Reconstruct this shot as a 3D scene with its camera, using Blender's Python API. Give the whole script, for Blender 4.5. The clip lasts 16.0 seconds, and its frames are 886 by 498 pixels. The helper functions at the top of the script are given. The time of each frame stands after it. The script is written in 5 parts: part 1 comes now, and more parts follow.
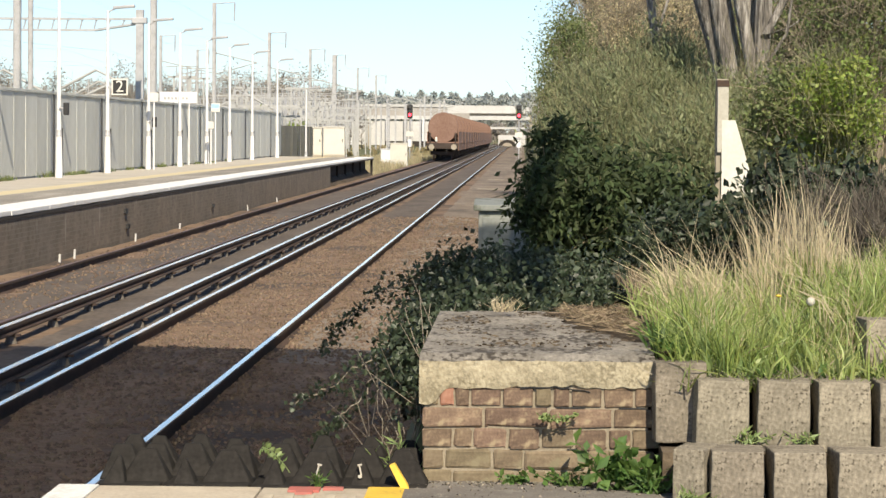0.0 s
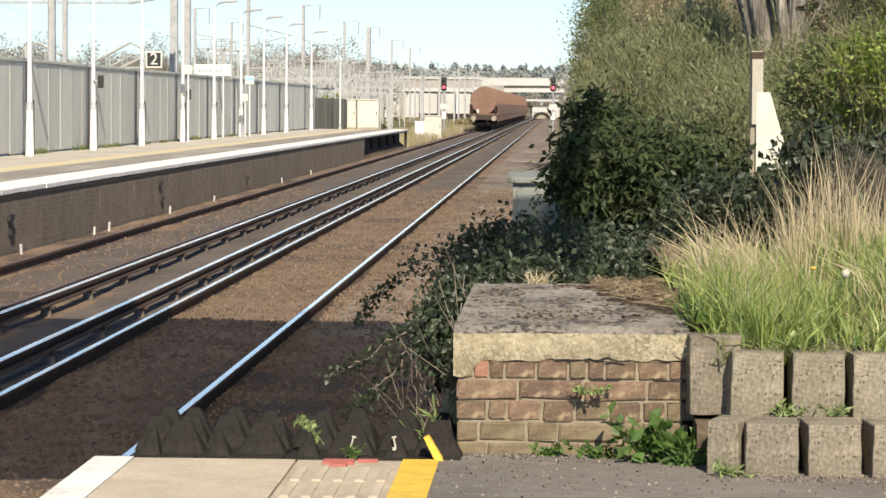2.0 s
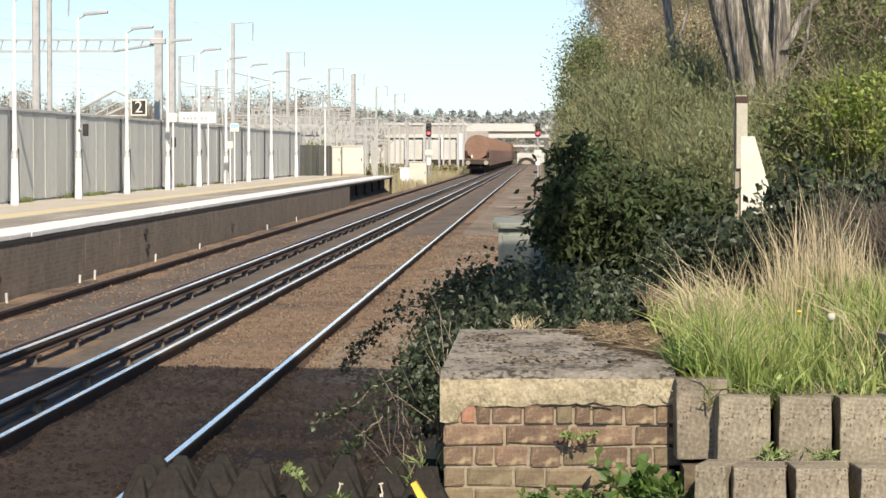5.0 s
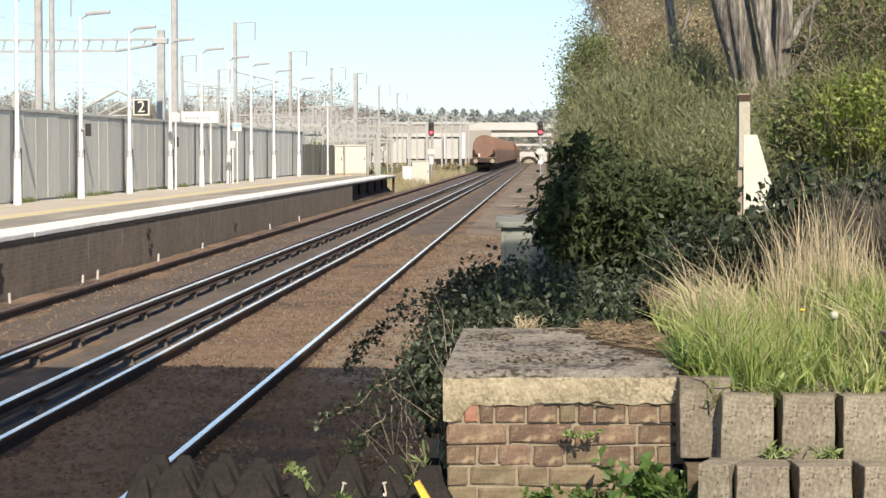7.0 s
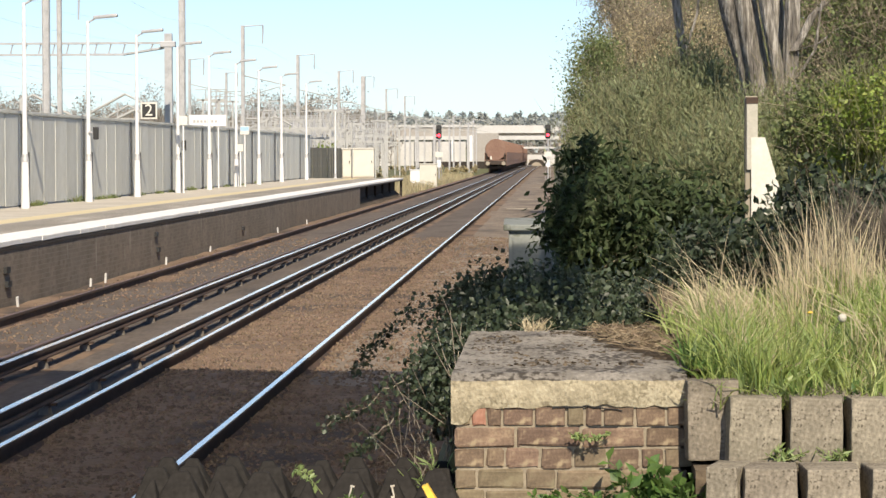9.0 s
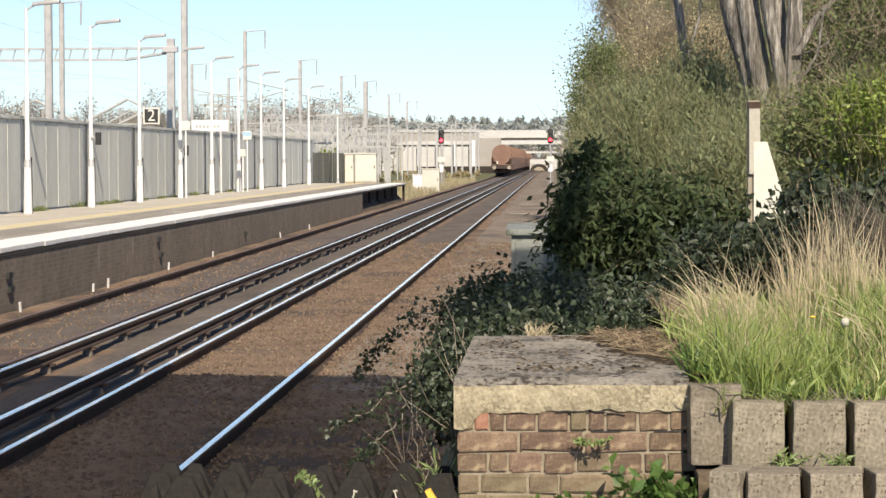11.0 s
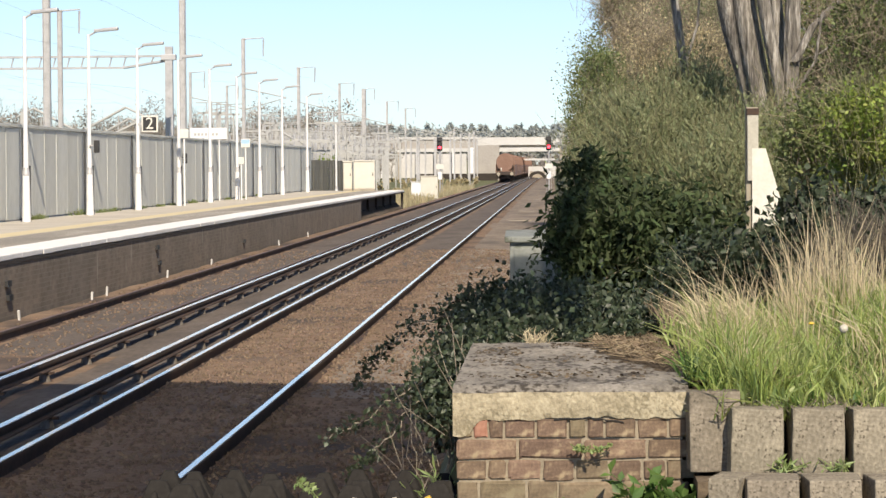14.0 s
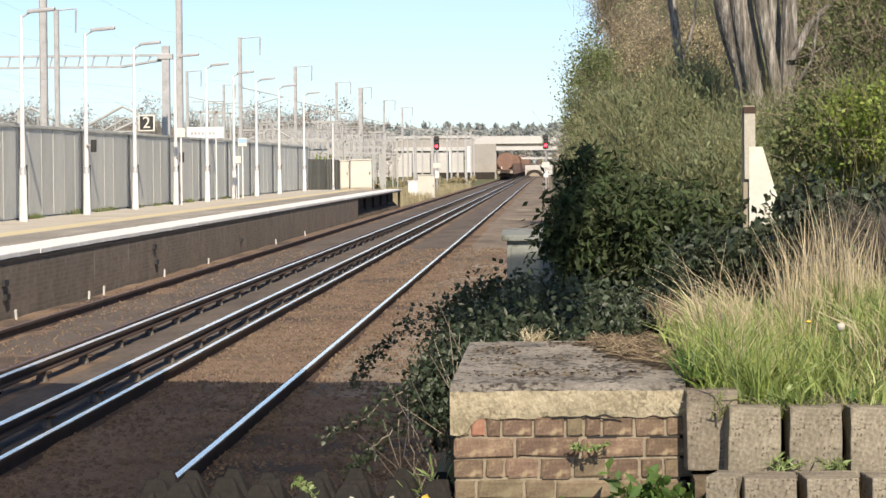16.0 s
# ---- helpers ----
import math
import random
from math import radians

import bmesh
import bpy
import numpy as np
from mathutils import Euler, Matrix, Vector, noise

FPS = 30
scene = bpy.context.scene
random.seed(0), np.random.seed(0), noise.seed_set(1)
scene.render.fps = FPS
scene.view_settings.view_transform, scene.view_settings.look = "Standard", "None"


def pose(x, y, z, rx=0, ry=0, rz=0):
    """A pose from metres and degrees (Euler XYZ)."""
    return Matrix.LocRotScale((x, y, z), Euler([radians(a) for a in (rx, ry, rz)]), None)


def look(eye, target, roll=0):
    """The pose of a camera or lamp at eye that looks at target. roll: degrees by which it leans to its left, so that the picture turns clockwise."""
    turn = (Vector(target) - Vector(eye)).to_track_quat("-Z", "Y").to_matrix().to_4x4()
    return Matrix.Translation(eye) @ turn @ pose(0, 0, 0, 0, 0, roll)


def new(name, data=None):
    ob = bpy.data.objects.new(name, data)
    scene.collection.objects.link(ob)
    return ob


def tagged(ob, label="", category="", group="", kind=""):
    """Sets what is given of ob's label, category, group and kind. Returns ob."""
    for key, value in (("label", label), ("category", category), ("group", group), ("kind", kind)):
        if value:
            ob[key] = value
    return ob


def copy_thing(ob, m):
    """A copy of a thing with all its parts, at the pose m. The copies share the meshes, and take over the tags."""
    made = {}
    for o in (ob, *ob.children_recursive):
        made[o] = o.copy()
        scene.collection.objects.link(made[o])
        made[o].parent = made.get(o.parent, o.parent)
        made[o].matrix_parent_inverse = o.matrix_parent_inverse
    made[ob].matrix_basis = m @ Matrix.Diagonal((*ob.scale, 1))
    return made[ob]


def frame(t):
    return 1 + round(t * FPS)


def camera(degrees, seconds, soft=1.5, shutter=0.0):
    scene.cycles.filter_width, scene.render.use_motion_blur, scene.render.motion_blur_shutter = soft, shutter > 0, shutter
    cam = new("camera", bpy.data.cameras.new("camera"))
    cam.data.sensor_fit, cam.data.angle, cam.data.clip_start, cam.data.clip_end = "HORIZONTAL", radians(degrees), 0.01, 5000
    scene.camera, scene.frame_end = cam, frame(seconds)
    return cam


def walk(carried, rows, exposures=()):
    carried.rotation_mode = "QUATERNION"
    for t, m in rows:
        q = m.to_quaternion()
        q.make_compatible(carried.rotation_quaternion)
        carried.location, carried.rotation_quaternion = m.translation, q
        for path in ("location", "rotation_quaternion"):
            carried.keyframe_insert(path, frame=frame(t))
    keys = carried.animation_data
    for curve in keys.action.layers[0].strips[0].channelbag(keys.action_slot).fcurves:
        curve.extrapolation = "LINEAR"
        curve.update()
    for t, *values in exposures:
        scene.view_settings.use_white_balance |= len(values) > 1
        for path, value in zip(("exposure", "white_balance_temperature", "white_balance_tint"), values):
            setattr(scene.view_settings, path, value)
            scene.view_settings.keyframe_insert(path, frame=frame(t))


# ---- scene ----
# rail top is z = 0, the track runs along +y, the eye stands over the near platform
EYE = 2.075
cam = camera(17.83, 16.0, 1.5)
ROWS = [
    (0, 1.611, -2.325, -0.412),
    (0.5, 1.509, -2.322, -0.380),
    (1, 1.570, -2.427, -0.323),
    (1.5, 1.816, -2.683, -0.297),
    (2, 2.302, -2.890, -0.355),
    (2.5, 2.344, -2.726, -0.183),
    (3, 2.183, -2.452, -0.110),
    (3.5, 2.083, -2.258, -0.031),
    (4, 2.038, -2.082, -0.034),
    (6.5, 1.979, -1.921, 0.106),
    (7, 2.049, -1.975, 0.134),
    (7.5, 2.063, -1.952, 0.212),
    (8, 2.098, -1.899, 0.212),
    (8.5, 2.160, -1.956, 0.305),
    (9, 2.203, -1.914, 0.218),
    (11.5, 2.258, -1.780, 0.293),
    (12, 2.239, -1.728, 0.306),
    (12.5, 2.221, -1.703, 0.411),
    (13, 2.247, -1.707, 0.441),
    (13.5, 2.219, -1.637, 0.432),
    (14, 2.221, -1.668, 0.410),
    (14.5, 2.228, -1.695, 0.390),
    (15, 2.259, -1.694, 0.494),
    (15.5, 2.172, -1.705, 0.411),
    (16, 2.159, -1.693, 0.485),
]
walk(cam, [(t, pose(0, 0, EYE, 90 + pitch, roll, yaw)) for t, yaw, pitch, roll in ROWS],
     exposures=[(0, 1.35, 6750, 8), (4, 1.35, 6760, 9), (9, 1.31, 6740, 10), (16, 1.27, 6720, 11)])

# ---- world and light ----
SUN_AZ, SUN_EL = 166.0, 40.0        # compass degrees of the sun (0 = +y, clockwise), and its height
world = bpy.data.worlds.new("sky")
scene.world = world
world.use_nodes = True
wn = world.node_tree
sky = wn.nodes.new("ShaderNodeTexSky")
sky.sky_type, sky.sun_disc = "NISHITA", False
sky.sun_elevation, sky.sun_rotation = radians(SUN_EL), radians(SUN_AZ)
sky.air_density, sky.dust_density, sky.ozone_density = 0.65, 0.45, 2.8
sky.altitude = 300
bg = wn.nodes["Background"]
wn.links.new(sky.outputs[0], bg.inputs[0])
bg.inputs[1].default_value = 0.059
sun = new("sun", bpy.data.lights.new("sun", "SUN"))
sun.data.energy, sun.data.angle, sun.data.color = 2.75, radians(0.5), (1.0, 0.89, 0.73)
sd = Vector((math.sin(radians(SUN_AZ)) * math.cos(radians(SUN_EL)), math.cos(radians(SUN_AZ)) * math.cos(radians(SUN_EL)), math.sin(radians(SUN_EL))))
sun.matrix_world = look(sd * 50, (0, 0, 0))

# ---- materials ----
def material(name, colours, scale=8.0, fine=60.0, rough=0.8, metal=0.0, bump=0.3, depth=0.01, island=0.0, piece=0.0, spots=None, stretch=(1, 1, 1), clear=0.0, spec=0.5):
    """Two scales of noise between three colours, with relief; island and piece vary the brightness of loose bits."""
    m = bpy.data.materials.new(name)
    m.use_nodes = True
    nt = m.node_tree
    n, ln = nt.nodes, nt.links.new
    b = n["Principled BSDF"]
    tc = n.new("ShaderNodeTexCoord")
    mp = n.new("ShaderNodeMapping")
    mp.inputs["Scale"].default_value = stretch
    ln(tc.outputs["Object"], mp.inputs[0])
    n1, n2 = n.new("ShaderNodeTexNoise"), n.new("ShaderNodeTexNoise")
    n1.inputs["Scale"].default_value, n1.inputs["Detail"].default_value, n1.inputs["Roughness"].default_value = scale, 6, 0.65
    n2.inputs["Scale"].default_value, n2.inputs["Detail"].default_value = fine, 4
    ln(mp.outputs[0], n1.inputs[0])
    ln(mp.outputs[0], n2.inputs[0])
    mix = n.new("ShaderNodeMath")
    mix.operation, mix.inputs[1].default_value = "MULTIPLY_ADD", 0.6
    half = n.new("ShaderNodeMath")
    half.operation, half.inputs[1].default_value = "MULTIPLY", 0.4
    ln(n2.outputs[0], half.inputs[0])
    ln(n1.outputs[0], mix.inputs[0])
    ln(half.outputs[0], mix.inputs[2])
    ramp = n.new("ShaderNodeValToRGB")
    e = ramp.color_ramp.elements
    e[0].position, e[1].position = 0.34, 0.66
    e[0].color, e[1].color = (*colours[0], 1), (*colours[-1], 1)
    for k, c in enumerate(colours[1:-1]):
        x = ramp.color_ramp.elements.new(0.34 + 0.32 * (k + 1) / (len(colours) - 1))
        x.color = (*c, 1)
    ln(mix.outputs[0], ramp.inputs[0])
    out = ramp.outputs[0]
    if island or piece:
        src = n.new("ShaderNodeNewGeometry").outputs["Random Per Island"] if island else n.new("ShaderNodeObjectInfo").outputs["Random"]
        amount = island or piece
        mr = n.new("ShaderNodeMapRange")
        mr.inputs[3].default_value, mr.inputs[4].default_value = 1 - amount, 1 + amount
        ln(src, mr.inputs[0])
        mul = n.new("ShaderNodeHueSaturation")
        ln(mr.outputs[0], mul.inputs["Value"])
        hr = n.new("ShaderNodeMapRange")
        hr.inputs[3].default_value, hr.inputs[4].default_value = 0.5 - amount * 0.05, 0.5 + amount * 0.05
        w = n.new("ShaderNodeMath")
        w.operation, w.inputs[1].default_value = "MULTIPLY", 7.31
        fr = n.new("ShaderNodeMath")
        fr.operation = "FRACT"
        ln(src, w.inputs[0])
        ln(w.outputs[0], fr.inputs[0])
        ln(fr.outputs[0], hr.inputs[0])
        ln(hr.outputs[0], mul.inputs["Hue"])
        ln(out, mul.inputs["Color"])
        out = mul.outputs[0]
    if spots:
        colour, size, amount = spots
        n3 = n.new("ShaderNodeTexNoise")
        n3.inputs["Scale"].default_value, n3.inputs["Detail"].default_value = size, 5
        ln(mp.outputs[0], n3.inputs[0])
        r3 = n.new("ShaderNodeValToRGB")
        r3.color_ramp.elements[0].position, r3.color_ramp.elements[1].position = 1 - amount - 0.06, 1 - amount + 0.06
        sw = n.new("ShaderNodeMath")
        sw.operation, sw.inputs[1].default_value, sw.inputs[2].default_value = "MULTIPLY_ADD", 0.7, -0.35
        nb = n.new("ShaderNodeTexNoise")
        nb.inputs["Scale"].default_value, nb.inputs["Detail"].default_value = size / 7.0, 3
        ln(mp.outputs[0], nb.inputs[0])
        ln(nb.outputs[0], sw.inputs[0])
        ad = n.new("ShaderNodeMath")
        ln(sw.outputs[0], ad.inputs[0])
        ln(n3.outputs[0], ad.inputs[1])
        ln(ad.outputs[0], r3.inputs[0])
        mx = n.new("ShaderNodeMixRGB")
        mx.inputs[2].default_value = (*colour, 1)
        ln(r3.outputs[0], mx.inputs[0])
        ln(out, mx.inputs[1])
        out = mx.outputs[0]
    ln(out, b.inputs["Base Color"])
    b.inputs["Roughness"].default_value, b.inputs["Metallic"].default_value = rough, metal
    b.inputs["Specular IOR Level"].default_value = spec
    if bump:
        bp = n.new("ShaderNodeBump")
        bp.inputs["Strength"].default_value, bp.inputs["Distance"].default_value = bump, depth
        ln(mix.outputs[0], bp.inputs["Height"])
        ln(bp.outputs[0], b.inputs["Normal"])
    return m


def leaf_material(name, colours, island=0.35, rough=0.5, through_light=0.35):
    m = material(name, colours, 3.0, 30.0, rough, 0, 0, 0.01, island)
    nt = m.node_tree
    b = nt.nodes["Principled BSDF"]
    src = b.inputs["Base Color"].links[0].from_socket
    tr = nt.nodes.new("ShaderNodeBsdfTranslucent")
    nt.links.new(src, tr.inputs[0])
    mx = nt.nodes.new("ShaderNodeMixShader")
    mx.inputs[0].default_value = through_light
    nt.links.new(b.outputs[0], mx.inputs[1])
    nt.links.new(tr.outputs[0], mx.inputs[2])
    nt.links.new(mx.outputs[0], nt.nodes["Material Output"].inputs[0])
    return m


def glow(name, colour, power):
    m = bpy.data.materials.new(name)
    m.use_nodes = True
    b = m.node_tree.nodes["Principled BSDF"]
    b.inputs["Base Color"].default_value = b.inputs["Emission Color"].default_value = (*colour, 1)
    b.inputs["Emission Strength"].default_value = power
    return m


def brick_wall_material(name, colours, mortar, streak):
    """Old brickwork seen from afar: courses of 75 mm, with lime streaks that run down."""
    m = material(name, colours, 1.2, 40, 0.9, 0, 0.3, 0.01)
    nt = m.node_tree
    n, ln = nt.nodes, nt.links.new
    b = n["Principled BSDF"]
    base = b.inputs["Base Color"].links[0].from_socket
    tc = n.new("ShaderNodeTexCoord")
    mp = n.new("ShaderNodeMapping")
    mp.inputs["Rotation"].default_value = (radians(90), 0, radians(90))
    ln(tc.outputs["Object"], mp.inputs[0])
    sx = n.new("ShaderNodeSeparateXYZ")
    ln(tc.outputs["Object"], sx.inputs[0])
    cb = n.new("ShaderNodeCombineXYZ")
    ln(sx.outputs[1], cb.inputs[0])
    ln(sx.outputs[2], cb.inputs[1])
    br = n.new("ShaderNodeTexBrick")
    br.inputs["Scale"].default_value = 1.0
    br.inputs["Brick Width"].default_value, br.inputs["Row Height"].default_value, br.inputs["Mortar Size"].default_value = 0.225, 0.075, 0.005
    ln(cb.outputs[0], br.inputs[0])
    ln(base, br.inputs["Color1"])
    dk = n.new("ShaderNodeHueSaturation")
    dk.inputs["Value"].default_value = 0.75
    ln(base, dk.inputs["Color"])
    ln(dk.outputs[0], br.inputs["Color2"])
    br.inputs["Mortar"].default_value = (*mortar, 1)
    st = n.new("ShaderNodeTexNoise")
    st.inputs["Scale"].default_value, st.inputs["Detail"].default_value = 1.0, 4
    mp2 = n.new("ShaderNodeMapping")
    mp2.inputs["Scale"].default_value = (1, 4.5, 0.7)
    ln(tc.outputs["Object"], mp2.inputs[0])
    ln(mp2.outputs[0], st.inputs[0])
    r = n.new("ShaderNodeValToRGB")
    r.color_ramp.elements[0].position, r.color_ramp.elements[1].position = 0.64, 0.74
    r.color_ramp.elements[1].color = (0.7, 0.7, 0.7, 1)
    ln(st.outputs[0], r.inputs[0])
    mx = n.new("ShaderNodeMixRGB")
    mx.inputs[2].default_value = (*streak, 1)
    ln(r.outputs[0], mx.inputs[0])
    ln(br.outputs[0], mx.inputs[1])
    ln(mx.outputs[0], b.inputs["Base Color"])
    return m


M = {}
M["grey_plate"] = material("weathered pale plate", [(0.36, 0.34, 0.29), (0.5, 0.48, 0.42)], 9, 50, 0.7)
M["old_board"] = material("weathered boards", [(0.12, 0.115, 0.095), (0.19, 0.18, 0.15)], 3, 20, 0.9)
M["patchy"] = material("patched platform strip", [(0.17, 0.155, 0.13), (0.27, 0.245, 0.205), (0.46, 0.42, 0.36)], 0.35, 20.0, 0.95, 0, 0.2, 0.004, stretch=(3, 0.5, 1))
M["ground"] = material("rough grass and earth", [(0.07, 0.075, 0.03), (0.11, 0.12, 0.05), (0.16, 0.15, 0.07)], 0.15, 3.0, 0.95, 0, 0.5, 0.1)
M["ballast"] = material("brown ballast", [(0.115, 0.075, 0.048), (0.19, 0.126, 0.08), (0.26, 0.183, 0.122)], 1.2, 14.0, 0.95, 0, 0.9, 0.04, spots=((0.075, 0.055, 0.042), 0.6, 0.42))
# the darker spots imitate tree shadows streaking the pale cess
M["cess"] = material("pale trodden cess stone", [(0.125, 0.098, 0.072), (0.195, 0.156, 0.118), (0.28, 0.23, 0.18)], 0.9, 12.0, 0.95, 0, 0.7, 0.03, stretch=(1, 0.4, 1), spots=((0.10, 0.082, 0.065), 0.5, 0.40))
M["grime"] = material("grimy grey-brown ballast", [(0.06, 0.048, 0.038), (0.105, 0.083, 0.065), (0.155, 0.125, 0.10)], 1.2, 14.0, 0.95, 0, 0.9, 0.04, stretch=(1, 0.3, 1))
M["stone"] = material("ballast stones", [(0.095, 0.067, 0.048), (0.145, 0.103, 0.073), (0.205, 0.15, 0.108)], 2.0, 40.0, 0.95, 0, 0.4, 0.01, island=0.3)
M["rail"] = material("rusty rail steel", [(0.028, 0.02, 0.017), (0.055, 0.034, 0.025), (0.095, 0.055, 0.036)], 2.0, 30.0, 0.85, 0, 0.3, 0.004)
M["shine"] = material("polished rail head", [(0.92, 0.84, 0.73), (0.97, 0.90, 0.80)], 1.0, 20.0, 0.13, 0.45, 0.05, 0.001, stretch=(1, 0.05, 1))
M["dull"] = material("dull rail head", [(0.16, 0.10, 0.075), (0.26, 0.18, 0.14)], 1.0, 20.0, 0.55, 0.6, 0.05, 0.001, stretch=(1, 0.05, 1))
M["pot"] = material("grimy ceramic", [(0.10, 0.085, 0.07), (0.17, 0.15, 0.125)], 10, 60, 0.4)
M["asphalt"] = material("worn asphalt", [(0.10, 0.09, 0.08), (0.155, 0.14, 0.125), (0.22, 0.20, 0.175)], 1.5, 110.0, 0.95, 0, 0.5, 0.004, spots=((0.24, 0.23, 0.20), 130.0, 0.36))
M["paving"] = material("platform paving", [(0.36, 0.325, 0.27), (0.46, 0.42, 0.355), (0.54, 0.50, 0.43)], 0.7, 20.0, 0.9, 0, 0.2, 0.004)
M["white_edge"] = material("white coping paint", [(0.55, 0.54, 0.50), (0.78, 0.77, 0.74), (0.85, 0.84, 0.82)], 4.0, 50.0, 0.7, 0, 0.2, 0.003)
M["yellow"] = material("yellow line paint", [(0.50, 0.34, 0.06), (0.72, 0.47, 0.06), (0.78, 0.52, 0.08)], 7.0, 60.0, 0.7, 0, 0.2, 0.003)
M["pale_yellow"] = material("faded yellow line", [(0.52, 0.44, 0.26), (0.66, 0.57, 0.36)], 2.0, 30.0, 0.8)
M["red_paint"] = material("faded red paint", [(0.35, 0.16, 0.13), (0.5, 0.12, 0.10)], 12.0, 60.0, 0.8)
M["slab"] = material("worn concrete slab", [(0.33, 0.28, 0.21), (0.46, 0.40, 0.31), (0.55, 0.49, 0.39)], 3.0, 60.0, 0.9, 0, 0.3, 0.003, piece=0.08)
M["concrete"] = material("lichened concrete", [(0.20, 0.172, 0.115), (0.34, 0.297, 0.205), (0.48, 0.43, 0.31)], 8.0, 90.0, 0.9, 0, 0.9, 0.008, spots=((0.22, 0.19, 0.125), 70.0, 0.40))
M["cap_top"] = material("weathered concrete with moss", [(0.135, 0.12, 0.10), (0.22, 0.20, 0.17), (0.36, 0.33, 0.285)], 4.0, 70.0, 0.95, 0, 0.9, 0.012, spots=((0.055, 0.045, 0.034), 45.0, 0.43), stretch=(1, 0.4, 1))
M["block"] = material("mossy concrete block", [(0.10, 0.087, 0.066), (0.22, 0.193, 0.147), (0.385, 0.34, 0.265)], 5.0, 75.0, 0.95, 0, 0.8, 0.006, piece=0.14, spots=((0.075, 0.062, 0.045), 85.0, 0.36))
M["brick"] = material("old brown brick", [(0.088, 0.060, 0.042), (0.155, 0.106, 0.073), (0.255, 0.183, 0.122)], 13.0, 90.0, 0.92, 0, 0.6, 0.005, piece=0.22, spots=((0.30, 0.235, 0.15), 24.0, 0.42))
M["brick_mossy"] = material("brick with a grey-green bloom", [(0.10, 0.076, 0.050), (0.165, 0.128, 0.082), (0.24, 0.19, 0.125)], 11.0, 80.0, 0.95, 0, 0.6, 0.005, piece=0.14, spots=((0.21, 0.178, 0.112), 15.0, 0.44))
M["brick_red"] = material("fresh red brick", [(0.24, 0.105, 0.068), (0.36, 0.20, 0.14)], 15.0, 70.0, 0.92, 0, 0.5, 0.005)
M["mortar"] = material("lime mortar", [(0.19, 0.16, 0.115), (0.33, 0.28, 0.205)], 12.0, 90.0, 0.95, 0, 0.6, 0.004)
M["rubber"] = material("black rubber", [(0.014, 0.013, 0.012), (0.024, 0.022, 0.02), (0.036, 0.033, 0.03)], 5.0, 60.0, 0.95, 0, 0.3, 0.003, spec=0.15)
M["face"] = brick_wall_material("platform brickwork", [(0.135, 0.108, 0.082), (0.20, 0.162, 0.124), (0.28, 0.23, 0.18)], (0.22, 0.185, 0.145), (0.36, 0.33, 0.28))
# near-black tone for old timber, and for shade painted under the far platform edge
M["dark"] = material("dark timber and painted shade", [(0.02, 0.016, 0.013), (0.045, 0.036, 0.03)], 2.0, 20.0, 0.9)
M["fence"] = material("grey green fence panel", [(0.40, 0.41, 0.385), (0.495, 0.505, 0.475), (0.565, 0.575, 0.545)], 0.8, 12.0, 0.8, 0, 0.1, 0.004, piece=0.06, stretch=(1, 1, 0.3))
# dark tone of the strips that imitate lamp shadows on the fence
M["lamp_shadow"] = material("dark painted lamp shadow", [(0.05, 0.05, 0.05), (0.09, 0.09, 0.085)], 2, 20, 0.7)
M["white_steel"] = material("white painted steel", [(0.60, 0.60, 0.60), (0.78, 0.78, 0.78)], 3.0, 40.0, 0.5, 0, 0.05, 0.002)
M["galv"] = material("galvanised steel", [(0.30, 0.30, 0.31), (0.42, 0.42, 0.43), (0.5, 0.5, 0.51)], 2.0, 30.0, 0.55, 0.3, 0.05, 0.002)
M["pale_steel"] = material("pale grey steel", [(0.32, 0.32, 0.31), (0.44, 0.44, 0.43)], 2.0, 30.0, 0.6)
M["black"] = material("black paint", [(0.012, 0.012, 0.012), (0.03, 0.03, 0.03)], 8, 40, 0.6)
M["white"] = material("white sign face", [(0.55, 0.53, 0.47), (0.68, 0.66, 0.60)], 9, 40, 0.5, 0, 0)
M["blue"] = material("blue sign face", [(0.25, 0.42, 0.62), (0.4, 0.56, 0.75)], 5, 40, 0.5, 0, 0)
M["cream"] = material("cream cabinet paint", [(0.50, 0.48, 0.42), (0.60, 0.58, 0.515)], 2, 20, 0.6, 0, 0.05)
M["grey_box"] = material("grey cabinet paint", [(0.17, 0.185, 0.17), (0.25, 0.265, 0.245)], 3, 30, 0.7, 0, 0.1, spots=((0.10, 0.11, 0.085), 8.0, 0.38))
M["bridge"] = material("pale bridge concrete", [(0.44, 0.435, 0.42), (0.55, 0.545, 0.53)], 0.3, 4.0, 0.9, 0, 0.1)
M["bridge_mid"] = material("grey-brown bridge concrete", [(0.29, 0.27, 0.245), (0.38, 0.36, 0.33)], 0.3, 4.0, 0.9, 0, 0.1)
M["bridge_dark"] = material("stained bridge concrete", [(0.26, 0.23, 0.18), (0.36, 0.32, 0.26)], 0.3, 4.0, 0.9, 0, 0.1)
M["hood"] = material("rust red wagon hood", [(0.155, 0.085, 0.060), (0.20, 0.118, 0.086), (0.25, 0.158, 0.12)], 0.7, 8.0, 0.8, 0, 0.1, 0.01)
M["under"] = material("dirty underframe", [(0.03, 0.022, 0.018), (0.07, 0.05, 0.04)], 2, 20, 0.85)
M["bark"] = material("grey fissured bark", [(0.035, 0.032, 0.028), (0.20, 0.183, 0.16), (0.56, 0.53, 0.48)], 11.0, 50.0, 0.95, 0, 1.0, 0.08, stretch=(1, 1, 0.12))
M["twig"] = material("brown twigs", [(0.12, 0.10, 0.07), (0.22, 0.185, 0.13), (0.32, 0.28, 0.205)], 4, 30, 0.9, 0, 0, island=0.3)
